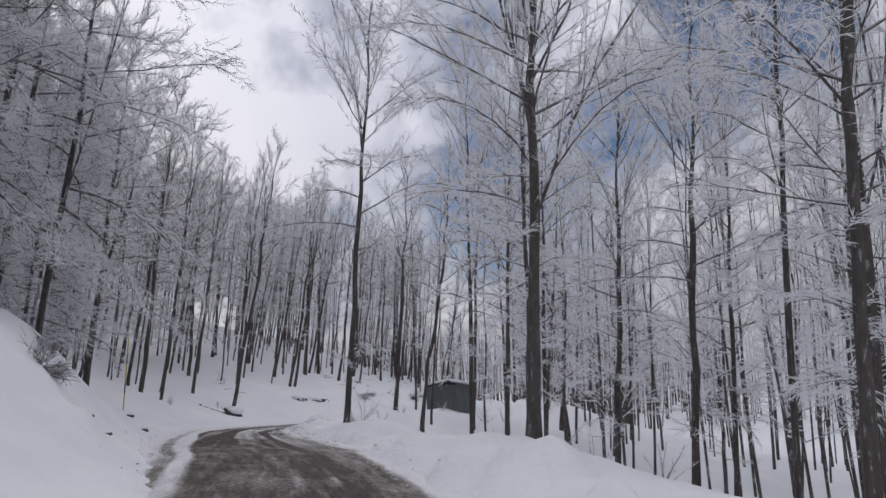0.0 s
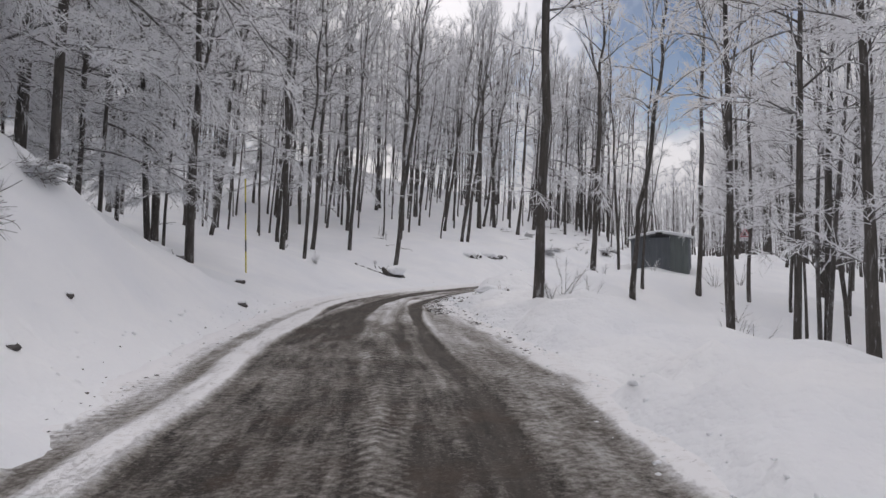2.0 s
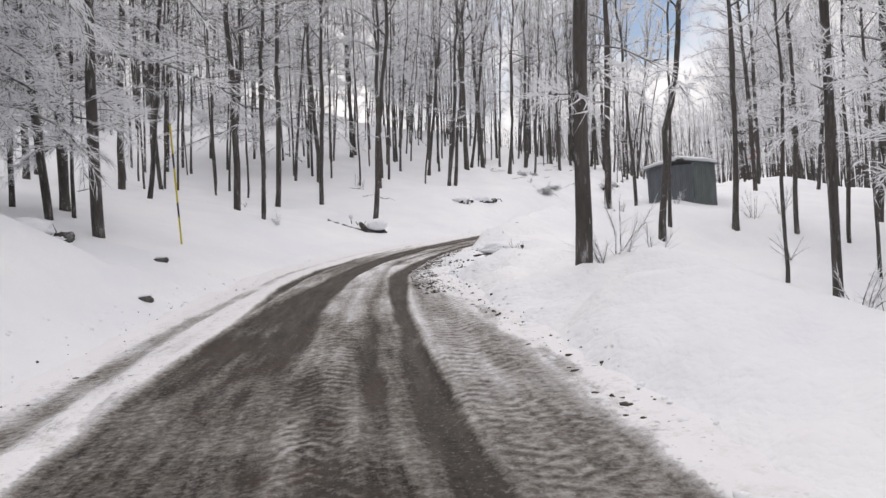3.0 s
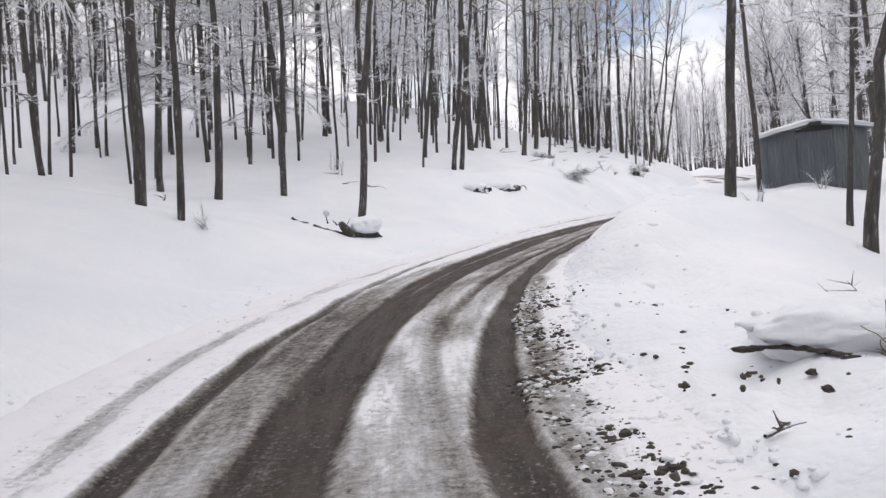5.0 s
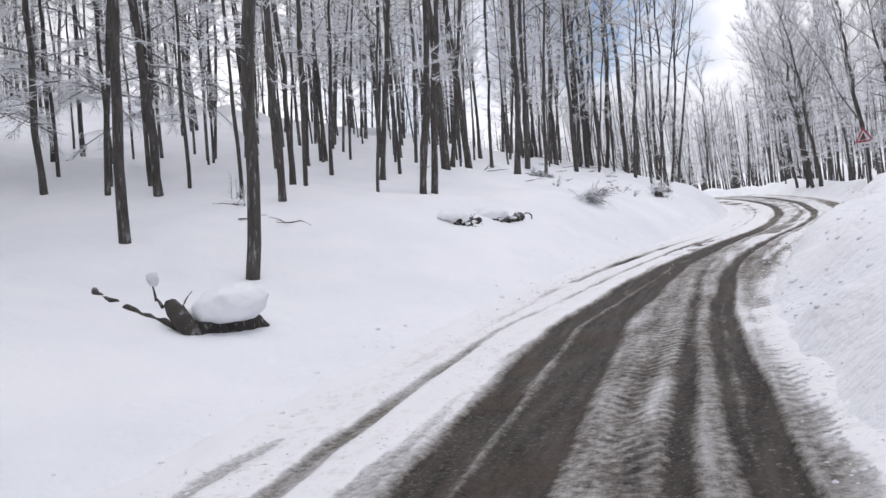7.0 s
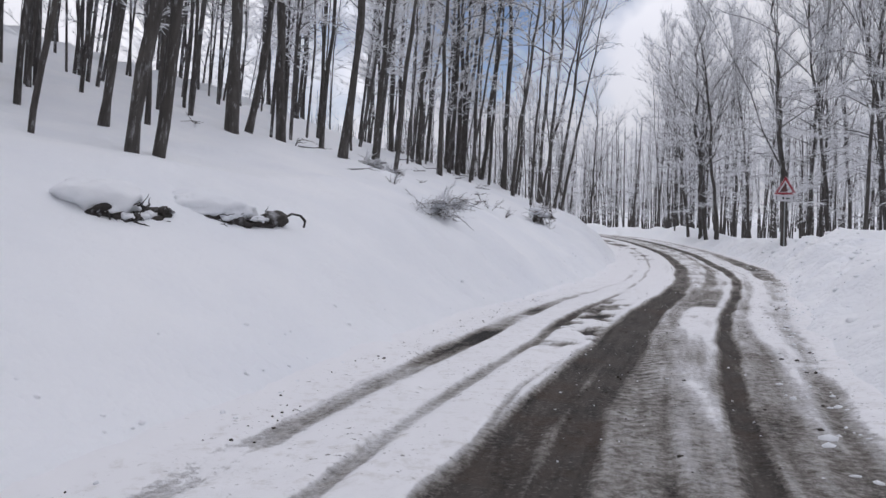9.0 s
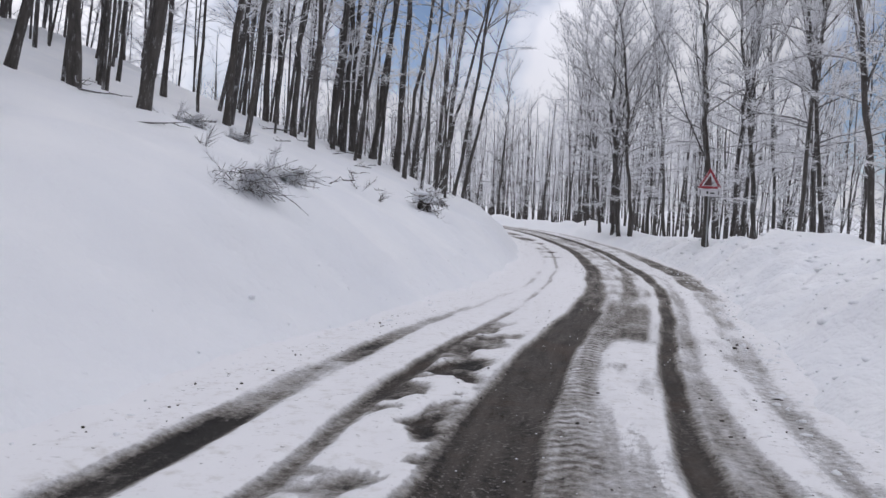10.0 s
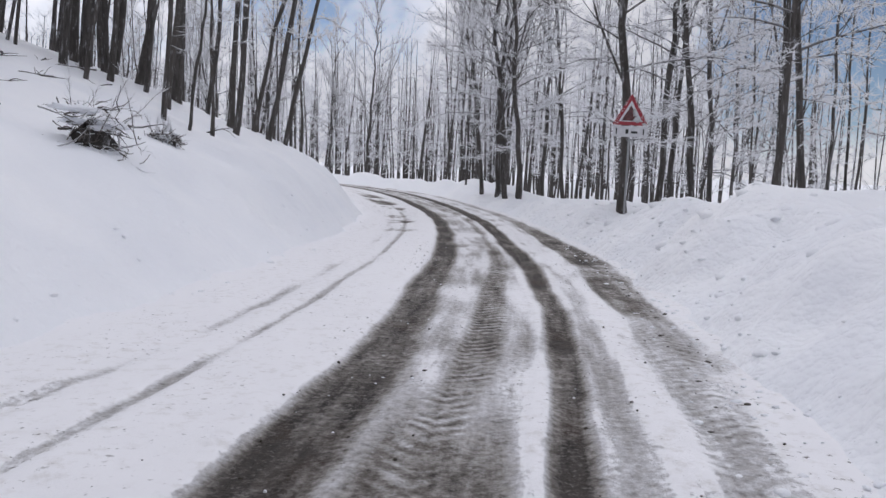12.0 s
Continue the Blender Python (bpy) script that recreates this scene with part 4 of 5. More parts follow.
for rows_, group in ((LOWER_HILL, "hillside beeches"), (MID_SLOPE, "hillside beeches"), (MIDDLE_HILL, "hillside beeches"), (UPPER_HILL, "hillside beeches"), (VALLEY_EDGE, "valley beeches"), (FAR_BEND, "valley beeches")):
    for x, y, girth, lean in rows_:
        kind = "slim" if girth < 0.2 else "crooked" if rows_ is FAR_BEND else "tall" if y < 41 or rows_ is VALLEY_EDGE else "bare"
        if kind in ("tall", "bare") and rows_ in (LOWER_HILL, MID_SLOPE, MIDDLE_HILL) and (y < 46 or x < -17.5):
            kind = "frosted" if y < 40 else "sombre"
        if kind == "tall" and rows_ is VALLEY_EDGE:
            kind = "bare" if 42 < y < 50 else "airy"
        girth *= 0.8 if rows_ is FAR_BEND else 1.0
        tree(x, y, kind, girth, (lean, random.uniform(-1.5, 1.5)), random.uniform(0.92, 1.08), group)
tree(1.8, 16.5, "full", 0.32, (2, 0), 1.02, "valley beeches", "large bare beech with frosted ascending limbs beside the road")

for x, y, kind, girth, size in ((-12.6, 23.6, "low", 0.22, 1.25), (-14.2, 22.4, "low", 0.24, 1.3), (-15.6, 26.0, "frosted", 0.3, 1.1), (-13.6, 19.4, "low", 0.2, 1.2),
                             (-24.5, 58.5, "low", 0.2, 1.0), (-27.5, 61.0, "low", 0.22, 1.1), (-26.0, 65.5, "low", 0.2, 1.1), (-21.8, 63.0, "low", 0.18, 0.9)):
    tree(x, y, kind, girth, (6, -2), size, "hillside beeches")


def scatter(count, xs, ys, left, near, far, seed, kinds, lean=(0, 0), gap=1.2, group="hillside beeches"):
    """Fills a stretch of wood beside the road with trees."""
    rng = random.Random(seed)
    done = tries = 0
    while done < count and tries < count * 60:
        tries += 1
        x, y = rng.uniform(*xs), rng.uniform(*ys)
        s, d, side, z = (v[0] for v in to_road(x, y))
        if (side < 0) != left or not near < d < far or any((x - a_) ** 2 + (y - b_) ** 2 < gap * gap for a_, b_ in placed):
            continue
        kind = rng.choice(kinds)
        if left and kind == "tall" and (y < 46 or x < -17.5):
            kind = "frosted" if y < 40 else "sombre"
        elif y > 46 and kind != "slim":
            kind = "bare" if left else "crooked"
        tree(x, y, kind, GIRTHS[kind] * rng.uniform(0.6, 0.95), (lean[0] + rng.gauss(0, 2.2), lean[1] + rng.gauss(0, 2.0)), rng.uniform(0.85, 1.12), group)
        done += 1


scatter(34, (-30, -8), (9, 36), True, 6.0, 14, 2, ("low", "low", "tall"), (4, 0))
scatter(24, (-45, 2), (20, 108), True, 10.5, 20, 1, ("tall", "tall", "slim", "slim"), (5, 0))
scatter(26, (-30, 0), (58, 110), True, 7.5, 18, 8, ("slim", "slim", "bare"), (5, 0), 1.0)
scatter(36, (0, 40), (14, 112), False, 8, 24, 3, ("airy", "slim", "slim", "crooked"), (1, 0), group="valley beeches")
scatter(18, (7, 32), (78, 116), False, 4.5, 15, 9, ("slim", "slim", "slim", "crooked"), (0, 0), 0.9, group="valley beeches")
scatter(28, (-12, 18), (100, 130), False, 1.5, 10, 4, ("tall", "slim", "slim"), (0, 0), 1.0, group="beeches beyond the bend")


def wood(name, label, count, seed, xs, ys, keep, tall, lean, stems=(0.05, 0.11), blades=10, skin=FAR_BARK, boughs=36, white=1.0, low=0.22):
    """A stretch of wood too deep to tell its trees apart: one joined thing."""
    rng = random.Random(seed)
    bark, rime = Tubes(), Tubes()
    xy = [(rng.uniform(*xs), rng.uniform(*ys)) for _ in range(count * 12)]
    s, d, side, z = to_road([p[0] for p in xy], [p[1] for p in xy])
    spots = [p for p, ok in zip(xy, keep(d, side, np.array(xy))) if ok][:count]
    zs = height([p[0] for p in spots], [p[1] for p in spots])
    for (x, y), z in zip(spots, zs):
        high, r = rng.uniform(*tall), rng.uniform(*stems)
        base = Vector((x, y, z - 0.5))
        tip = base + Vector((high * math.tan(radians(lean + rng.gauss(0, 2.2))), high * math.tan(radians(rng.gauss(0, 2.2))), high))
        kink = Vector((rng.uniform(-.25, .25), rng.uniform(-.25, .25), 0))
        bark.tube([base, base.lerp(tip, 0.3) + kink * 0.6, base.lerp(tip, 0.65) - kink, tip], [r, r * 0.8, r * 0.5, 0.02], 5)
        for i in range(boughs):
            f = rng.uniform(low, 0.98)
            o = base.lerp(tip, f)
            az, el, long = rng.uniform(0, 6.28), radians(rng.uniform(10, 45) + 25 * f), rng.uniform(1.2, 3.0) * (1.3 - f * 0.75)
            dr = Vector((math.cos(az) * math.cos(el), math.sin(az) * math.cos(el), math.sin(el)))
            (bark if i % 3 == 0 else rime).spike(o, o + dr * long, 0.025)
            for j in range(blades):
                q = o + dr * long * rng.uniform(0.15, 1)
                (rime if rng.random() < white else bark).blade(q, q + turned(dr, rng.uniform(-35, 20), rng.choice((-1, 1)) * rng.uniform(20, 75)) * rng.uniform(0.4, 1.2), 0.026, rng.uniform(0, 6.28))
    top = new(name)
    for me in (bark.mesh("timber", skin), rime.mesh("rime", FAR_RIME, False)):
        ob = new(me.name, me)
        ob.parent = top
        tagged(ob, kind="stuff")
    return tagged(top, label, "wood", kind="stuff")


wood("hill_wood", "dense frosted beech wood high above the road cutting", 210, 5, (-75, 4), (-5, 36), lambda d, side, p: (side < 0) & (d > 13) & (d < 50), (14, 19), 4, blades=9, white=0.75)
wood("hilltop_wood", "dense bare beech wood beyond the snowy crest", 400, 15, (-90, 4), (36, 114), lambda d, side, p: (side < 0) & (d > 19) & (d < 75) & (p[:, 1] > 86 + 0.48 * p[:, 0] - 12 * (p[:, 0] < -34)), (14, 19), 4, blades=8, white=0.5)
wood("valley_wood", "bare beech wood below the road white with hoar frost", 640, 6, (0, 95), (5, 116), lambda d, side, p: (side > 0) & (d > np.where(p[:, 1] > 68, 42, 11)) & (d < 85), (14, 20), 1, blades=9, boughs=30)
wood("ridge_wood", "distant beech wood on the rise white with hoar frost", 780, 7, (-50, 50), (111, 180), lambda d, side, p: (side > 0) & (d > 4) & (p[:, 1] > 111), (11.5, 16), 0, (0.07, 0.14), 8, BARK, 20)
wood("slope_wood", "close-set frosted beeches high on the snowy slope", 75, 13, (-75, -18), (44, 92), lambda d, side, p: (side < 0) & (d > 15) & (d < 62) & (p[:, 0] < -8.5 - 0.5 * (p[:, 1] - 38.3)), (13, 18), 4, (0.04, 0.08), 8, boughs=32, white=0.5, low=0.36)
wood("crest_wood", "close-set beech trunks along the crest above the bend", 85, 11, (-26, 2), (66, 116), lambda d, side, p: (side < 0) & (d > 10) & (d < 24), (14, 18), 5, (0.045, 0.1), 9)
tree(-2.2, 84.6, "slim", 0.09, (3, 0), 0.45)
tree(-1.7, 85.4, "slim", 0.1, (2, 1), 0.5)


# ---- smaller things ----
def part(name, data, mat, parent, label=""):
    """Links a bmesh or a mesh as one part of parent."""
    if isinstance(data, bmesh.types.BMesh):
        me = bpy.data.meshes.new(name)
        data.to_mesh(me)
        data.free()
        data = me
    if mat:
        data.materials.clear()
        data.materials.append(mat)
    ob = new(name, data)
    ob.parent = parent
    return tagged(ob, label) if label else ob


def thing(name, place, label, category, group="", turn=0.0):
    ob = new(name)
    ob.matrix_basis = pose(*place, 0, 0, turn)
    return tagged(ob, label, category, group)


def level(x, y):
    """The height of the snow, or of the road's crust, at a place."""
    s, d, side, z = to_road(x, y)
    crust = -99.0
    if d[0] < 0.8:
        half = np.interp(s, ALONG, MIDDLE[:, 3])
        m = 2 * half + d if side[0] > 0 else -d
        cover, tread, damp = road_cover(np.interp(s, STATION_S, STATION_Y), m, half, s, np.array([float(x)]), np.array([float(y)]))
        crust = float(z[0] + 0.08 * cover[0])
    return max(float(height(x, y)[0]), crust)


def lump(seed, size, detail=2, rough=0.35, at=(0, 0, 0)):
    """An uneven rounded mass."""
    bm = bmesh.new()
    bmesh.ops.create_icosphere(bm, subdivisions=detail, radius=1)
    for v in bm.verts:
        n = noise.noise(v.co * 1.3 + Vector((seed * 7.1, seed * 3.3, 0))) + 0.5 * noise.noise(v.co * 3.1 + Vector((0, seed * 5.7, 0)))
        k = 1 + rough * n
        v.co = Vector((v.co.x * size[0] * k, v.co.y * size[1] * k, v.co.z * size[2] * k)) + Vector(at)
    for f in bm.faces:
        f.smooth = True
    return bm


def box(size, at=(0, 0, 0), bevel=0.0):
    bm = bmesh.new()
    bmesh.ops.create_cube(bm, size=1)
    for v in bm.verts:
        v.co = Vector((v.co.x * size[0], v.co.y * size[1], v.co.z * size[2])) + Vector(at)
    if bevel:
        bmesh.ops.bevel(bm, geom=list(bm.edges), offset=bevel, segments=2, affect="EDGES")
    return bm


def slab(outline, thick, y0=0.0):
    """An upright plate in the xz plane with this outline, its front at y0 and its back thick behind."""
    bm = bmesh.new()
    front = [bm.verts.new((x, y0, z)) for x, z in outline]
    rear = [bm.verts.new((x, y0 + thick, z)) for x, z in outline]
    bm.faces.new(front)
    bm.faces.new(rear[::-1])
    for i in range(len(outline)):
        j = (i + 1) % len(outline)
        bm.faces.new((front[j], front[i], rear[i], rear[j]))
    bmesh.ops.recalc_face_normals(bm, faces=bm.faces)
    return bm


def rounded(points, radius, steps=5):
    """The outline of a polygon with rounded corners."""
    out = []
    n = len(points)
    for i in range(n):
        p, a_, b_ = (Vector((*points[k % n], 0)) for k in (i, i - 1, i + 1))
        u, w = (a_ - p).normalized(), (b_ - p).normalized()
        half = u.angle(w) / 2
        cut = radius / math.tan(half)
        start, end = p + u * cut, p + w * cut
        for k in range(steps + 1):
            t = k / steps
            q = (start * (1 - t) ** 2) + p * (2 * t * (1 - t)) + end * t ** 2
            out.append((q.x, q.y))
    return out


def sheet_material(name, tint):
    """Painted corrugated sheet, dull and streaked."""
    m, n, l, s = material(name, 0.55)
    tc = n.new("ShaderNodeTexCoord")
    mp = n.new("ShaderNodeMapping")
    mp.inputs["Scale"].default_value = (1, 1, 0.15)
    l.new(tc.outputs["Object"], mp.inputs["Vector"])
    streak = noise_node(n, l, 5, 5, 0.6, mp.outputs["Vector"])
    l.new(mix(n, l, ramp(n, l, streak.outputs["Fac"], [(0.3, 0.0), (0.75, 1.0)]), tuple(0.8 * c for c in tint), tuple(1.3 * c for c in tint)), s.inputs["Base Color"])
    bump(n, l, s, streak.outputs["Fac"], 0.2, 0.01)
    return m


SHEET, SHEET_GREEN = sheet_material("grey_sheet", (0.13, 0.145, 0.16)), sheet_material("grey_green_sheet", (0.14, 0.16, 0.158))
RED = plain_material("sign_red", (0.27, 0.025, 0.04), (0.40, 0.05, 0.065), 9, 0.45)
WHITE = plain_material("sign_white", (0.52, 0.52, 0.55), (0.74, 0.74, 0.76), 7, 0.45)
SYMBOL = plain_material("faded_symbol", (0.05, 0.02, 0.022), (0.16, 0.06, 0.06), 9, 0.5)
BLACK = plain_material("sign_black", (0.015, 0.015, 0.016), (0.04, 0.04, 0.04), 9, 0.5)
STEEL = plain_material("galvanised_steel", (0.28, 0.29, 0.30), (0.42, 0.43, 0.44), 14, 0.45, 0.7)
YELLOW = plain_material("pole_yellow", (0.50, 0.40, 0.03), (0.62, 0.52, 0.07), 9, 0.5)
ROT = bark_material("rotten_wood", 0.2, (0.024, 0.020, 0.018))
SOIL = plain_material("dark_soil", (0.018, 0.015, 0.012), (0.09, 0.075, 0.06), 22, 0.9, 0.0, 0.6)
STRAW = plain_material("dead_grass", (0.12, 0.08, 0.045), (0.30, 0.22, 0.13), 14.0, 0.85)
STONE = plain_material("dark_stone", (0.03, 0.029, 0.028), (0.13, 0.12, 0.115), 12, 0.85, 0.0, 0.5)


def corrugated(x0, x1, z0, z1_left, z1_right, pitch=0.09, deep=0.018, thick=0.012):
    """An upright sheet with rounded ribs, its top sloping from one side to the other."""
    n = max(8, int((x1 - x0) / pitch * 4))
    bm = bmesh.new()
    rows_ = []
    for i in range(n + 1):
        f = i / n
        x, y = x0 + (x1 - x0) * f, deep * math.sin(2 * math.pi * (x1 - x0) * f / pitch)
        top = z1_left + (z1_right - z1_left) * f
        rows_.append([bm.verts.new(c) for c in ((x, y, z0), (x, y, top), (x, y + thick, top), (x, y + thick, z0))])
    for a_, b_ in zip(rows_, rows_[1:]):
        for k in range(4):
            bm.faces.new((a_[k], b_[k], b_[(k + 1) % 4], a_[(k + 1) % 4]))
    bm.faces.new(rows_[0])
    bm.faces.new(rows_[-1][::-1])
    bmesh.ops.recalc_face_normals(bm, faces=bm.faces)
    return bm


def hut():
    """A small sheet-metal shed with a low gable under snow."""
    h = thing("shed", (0.18, 51.6, 0.0), "small grey sheet-metal shed half buried in snow with white roof edge", "shed", turn=-7)
    w, deep, eave, peak = 1.42, 2.6, 2.72, 3.0
    for x0, x1, mat in ((-w, -0.5, SHEET), (-0.494, 0.5, SHEET), (0.506, w, SHEET_GREEN)):
        top = [eave + (peak - eave) * (1 - abs(x) / w) for x in (x0, x1)]
        if x0 < 0 < x1:
            top = [min(top) - 0.09] * 2
        part("panel", corrugated(x0, x1, 0.2, *top), mat, h)
    # a solid black plate stands in for the shade inside the gap
    part("gable", slab([(-0.5, eave + 0.06), (0.5, eave + 0.06), (0.5, eave + 0.17), (0, peak - 0.01), (-0.5, eave + 0.17)], 0.03, 0.03), BLACK, h, "black plate for the shade in the gap under the ridge")
    for x in (-w, w):
        side_ = part("side_wall", corrugated(0, deep, 0.2, eave, eave), SHEET, h)
        side_.matrix_basis = pose(x, 0.02, 0, 0, 0, 90)
    rear = part("rear_wall", corrugated(-w, w, 0.2, eave, eave), SHEET, h)
    rear.matrix_basis = pose(0, deep + 0.02, 0)
    for k in (-1, 1):
        slope = math.degrees(math.atan2(peak - eave, w))
        roof = part("roof_sheet", box((w + 0.22, deep + 0.4, 0.04), bevel=0.008), SHEET, h)
        roof.matrix_basis = pose(k * (w + 0.1) / 2, deep / 2, (eave + peak) / 2 + 0.03, 0, k * slope, 0)
        bm = box((w + 0.2, deep + 0.44, 0.16))
        bmesh.ops.subdivide_edges(bm, edges=list(bm.edges), cuts=9, use_grid_fill=True)
        for v in bm.verts:
            v.co.z += 0.05 * noise.noise(Vector((v.co.x * 2.1 + k * 9, v.co.y * 2.1, 0))) - (0.05 if v.co.z > 0 and (abs(v.co.x) > w / 2 or abs(v.co.y) > deep / 2) else 0)
        for f in bm.faces:
            f.smooth = True
        cap = part("roof_snow", bm, SNOW, h, "thick white snow on the roof")
        cap.matrix_basis = pose(k * (w + 0.1) / 2, deep / 2, (eave + peak) / 2 + 0.14, 0, k * slope, 0)
    # black box for the dark notch at the ridge
    part("ridge_vent", box((0.34, 0.3, 0.12), (0.0, -0.1, peak + 0.02), 0.02), BLACK, h)


hut()


def warning_sign(x, y):
    """A red-edged warning triangle with a plate below, on a steel post."""
    z = level(x, y)
    sg = thing("road_sign", (x, y, z), "red-edged triangular warning sign with white plate, rimed with frost", "road sign", turn=-14)
    low = 3.56 - z
    post = Tubes()
    post.tube([(0, 0.05, -0.6), (0, 0.05, low + 0.8)], [0.03, 0.03], 12)
    part("post", post.mesh("post", STEEL), STEEL, sg)
    tri = lambda side_, up: [(-side_ / 2, up), (side_ / 2, up), (0, up + side_ * 0.866)]
    face = part("warning_plate", slab(rounded(tri(1.0, low), 0.05), 0.006), RED, sg, "red triangular border")
    part("white_field", slab(rounded(tri(0.66, low + 0.095), 0.02), 0.004, -0.0045), WHITE, face)
    part("symbol", slab([(-0.25, low + 0.12), (0.24, low + 0.12), (0.20, low + 0.20), (0.10, low + 0.28), (0.05, low + 0.44), (-0.01, low + 0.54), (-0.09, low + 0.38), (-0.17, low + 0.26)], 0.003, -0.008), SYMBOL, face, "dark pictogram partly hidden by frost")
    part("symbol_dot", slab(rounded([(0.06, low + 0.33), (0.13, low + 0.33), (0.13, low + 0.40), (0.06, low + 0.40)], 0.02), 0.003, -0.008), BLACK, face)
    plate = part("distance_plate", slab(rounded([(-0.47, low - 0.32), (0.47, low - 0.32), (0.47, low - 0.02), (-0.47, low - 0.02)], 0.03), 0.006), WHITE, sg, "white rectangular plate with dark bars")
    for x0, z0, bw, bh in ((-0.37, 0.17, 0.035, 0.16), (0.37, 0.17, 0.035, 0.16), (-0.08, 0.17, 0.08, 0.12), (0.12, 0.19, 0.18, 0.06)):
        part("bar", box((bw, 0.003, bh), (x0, -0.003, low - z0)), BLACK, plate)
    for zz in (low + 0.22, low - 0.17):
        part("clamp", box((0.16, 0.05, 0.04), (0, 0.035, zz), 0.006), STEEL, sg)
    rng = random.Random(4)
    frost = Tubes()
    for _ in range(150):
        f = rng.random() ** 0.6
        side_ = rng.choice((-1, 1))
        p = Vector((side_ * 0.5 * f * rng.uniform(0.75, 1.0), -0.008, low + 0.866 * (1 - f) + rng.uniform(-0.02, 0.03)))
        frost.spike(p, p + Vector((rng.uniform(-.03, .03), rng.uniform(-.03, -.01), rng.uniform(-.03, .03))), 0.008)
    tagged(part("rime", frost.mesh("rime", RIME, False), RIME, face, "white frost crust along the edges"), kind="stuff")
    for k, (px, pz, w, h) in enumerate(((0.17, 0.15, 0.1, 0.06), (0.1, 0.34, 0.05, 0.09), (0.38, 0.04, 0.06, 0.03))):
        part("frost_patch", lump(60 + k, (w, 0.012, h), 3, 0.7, (px, -0.012, low + pz)), RIME, face, "clinging patch of frost")


warning_sign(9.2, 84.9)


def snow_pole(x, y):
    z = level(x, y)
    p = thing("snow_pole", (x, y, z), "tall thin yellow and black snow marker pole", "marker pole")
    for i, (lo, hi) in enumerate(((-0.5, 0.75), (0.75, 1.15), (1.15, 2.1), (2.1, 2.5), (2.5, 3.3))):
        t = Tubes()
        t.tube([(0.01 * lo, 0, lo), (0.01 * hi, 0, hi)], [0.026, 0.026], 10)
        part("band", t.mesh("band", YELLOW), BLACK if i % 2 else YELLOW, p)
    part("cap", lump(3, (0.028, 0.028, 0.02), 1, 0.1, (0.033, 0, 3.3)), BLACK, p)


snow_pole(-14.6, 35.3)


def bent(rng, start, way, long, r, steps=5, wander=16):
    """A wandering branch: its points and radii."""
    pts, d = [Vector(start)], Vector(way).normalized()
    for _ in range(steps):
        d = turned(d, rng.uniform(-wander, wander), rng.uniform(-wander, wander)).normalized()
        pts.append(pts[-1] + d * long / steps)
    return pts, [max(0.004, r * (1 - 0.8 * k / steps)) for k in range(steps + 1)]


def gnarled(tubes, name, mat, amount=0.03):
    """The tubes' mesh, roughened like torn or rotten wood."""
    for k, v in enumerate(tubes.v):
        tubes.v[k] = v + amount * noise.noise_vector(v * 6) + 0.5 * amount * noise.noise_vector(v * 15)
    return tubes.mesh(name, mat)


def fallen_log():
    """A rotten log that runs back from its torn root end, with a limb reaching up the slope."""
    x, y = -13.05, 47.3
    lg = thing("fallen_log", (x, y, level(x, y)), "rotten dark log under a thick cap of snow", "log")
    rng = random.Random(12)
    body = Tubes()
    line = [Vector((-0.12, -0.16, -0.02)).lerp(Vector((0.38, 1.0, -0.1)), k / 14) + Vector((0, 0, 0.05 * math.sin(math.pi * k / 14))) for k in range(15)]
    body.tube([line[0]] + line + [line[-1]], [0.01] + [0.15 + 0.05 * math.sin(math.pi * k / 14) for k in range(15)] + [0.01], 18)
    part("trunk", gnarled(body, "trunk", ROT, 0.06), ROT, lg)
    plate = Tubes()
    plate.tube([(0.0, -0.18, -0.02), (-0.02, -0.2, 0.04), (-0.14, -0.12, 0.16), (-0.28, -0.02, 0.30), (-0.38, 0.06, 0.40), (-0.4, 0.08, 0.41)], [0.02, 0.13, 0.13, 0.10, 0.07, 0.01], 12)
    part("root_plate", gnarled(plate, "root_plate", ROT, 0.06), ROT, lg, "grey splintered root end")
    for (p, q, r) in (((-2.36, 1.55, 0.66), (-1.72, 1.0, 0.44), 0.075), ((-1.42, 0.8, 0.36), (-0.14, -0.1, 0.03), 0.1)):
        t = Tubes()
        p, q = Vector(p), Vector(q)
        t.tube([p] + [p.lerp(q, k / 8) + Vector((0, 0, -0.04 * math.sin(math.pi * k / 8))) for k in range(9)] + [q], [0.01] + [r * (0.7 + 0.4 * k / 8) for k in range(9)] + [0.01], 9)
        part("limb", gnarled(t, "limb", ROT, 0.035), ROT, lg, "dark limb half sunk in snow")
    for st, way, long, r in (((-0.5, 0.1, 0.36), (-0.5, 0.3, 0.6), 0.22, 0.03), ((-0.2, 0.0, 0.3), (0.15, 0.1, 1), 0.28, 0.016), ((-1.05, 0.95, 0.42), (-0.1, 0.1, 0.8), 0.28, 0.022)):
        t = Tubes()
        t.tube(*bent(rng, st, way, long, r, 6, 12), 7)
        part("stub", gnarled(t, "stub", ROT, 0.015), ROT, lg)
    part("snow_cap", lump(5, (0.40, 0.72, 0.27), 4, 0.2, (0.22, 0.60, 0.27)), SNOW, lg, "smooth white cap of snow")
    part("snow_drift", lump(8, (0.16, 0.26, 0.12), 3, 0.4, (-0.12, 0.2, 0.2)), SNOW, lg, "small drift against the root end")
    part("snow_knob", lump(9, (0.08, 0.08, 0.1), 3, 0.4, (-1.08, 0.98, 0.72)), RIME, lg, "ball of rime on a stub")


fallen_log()


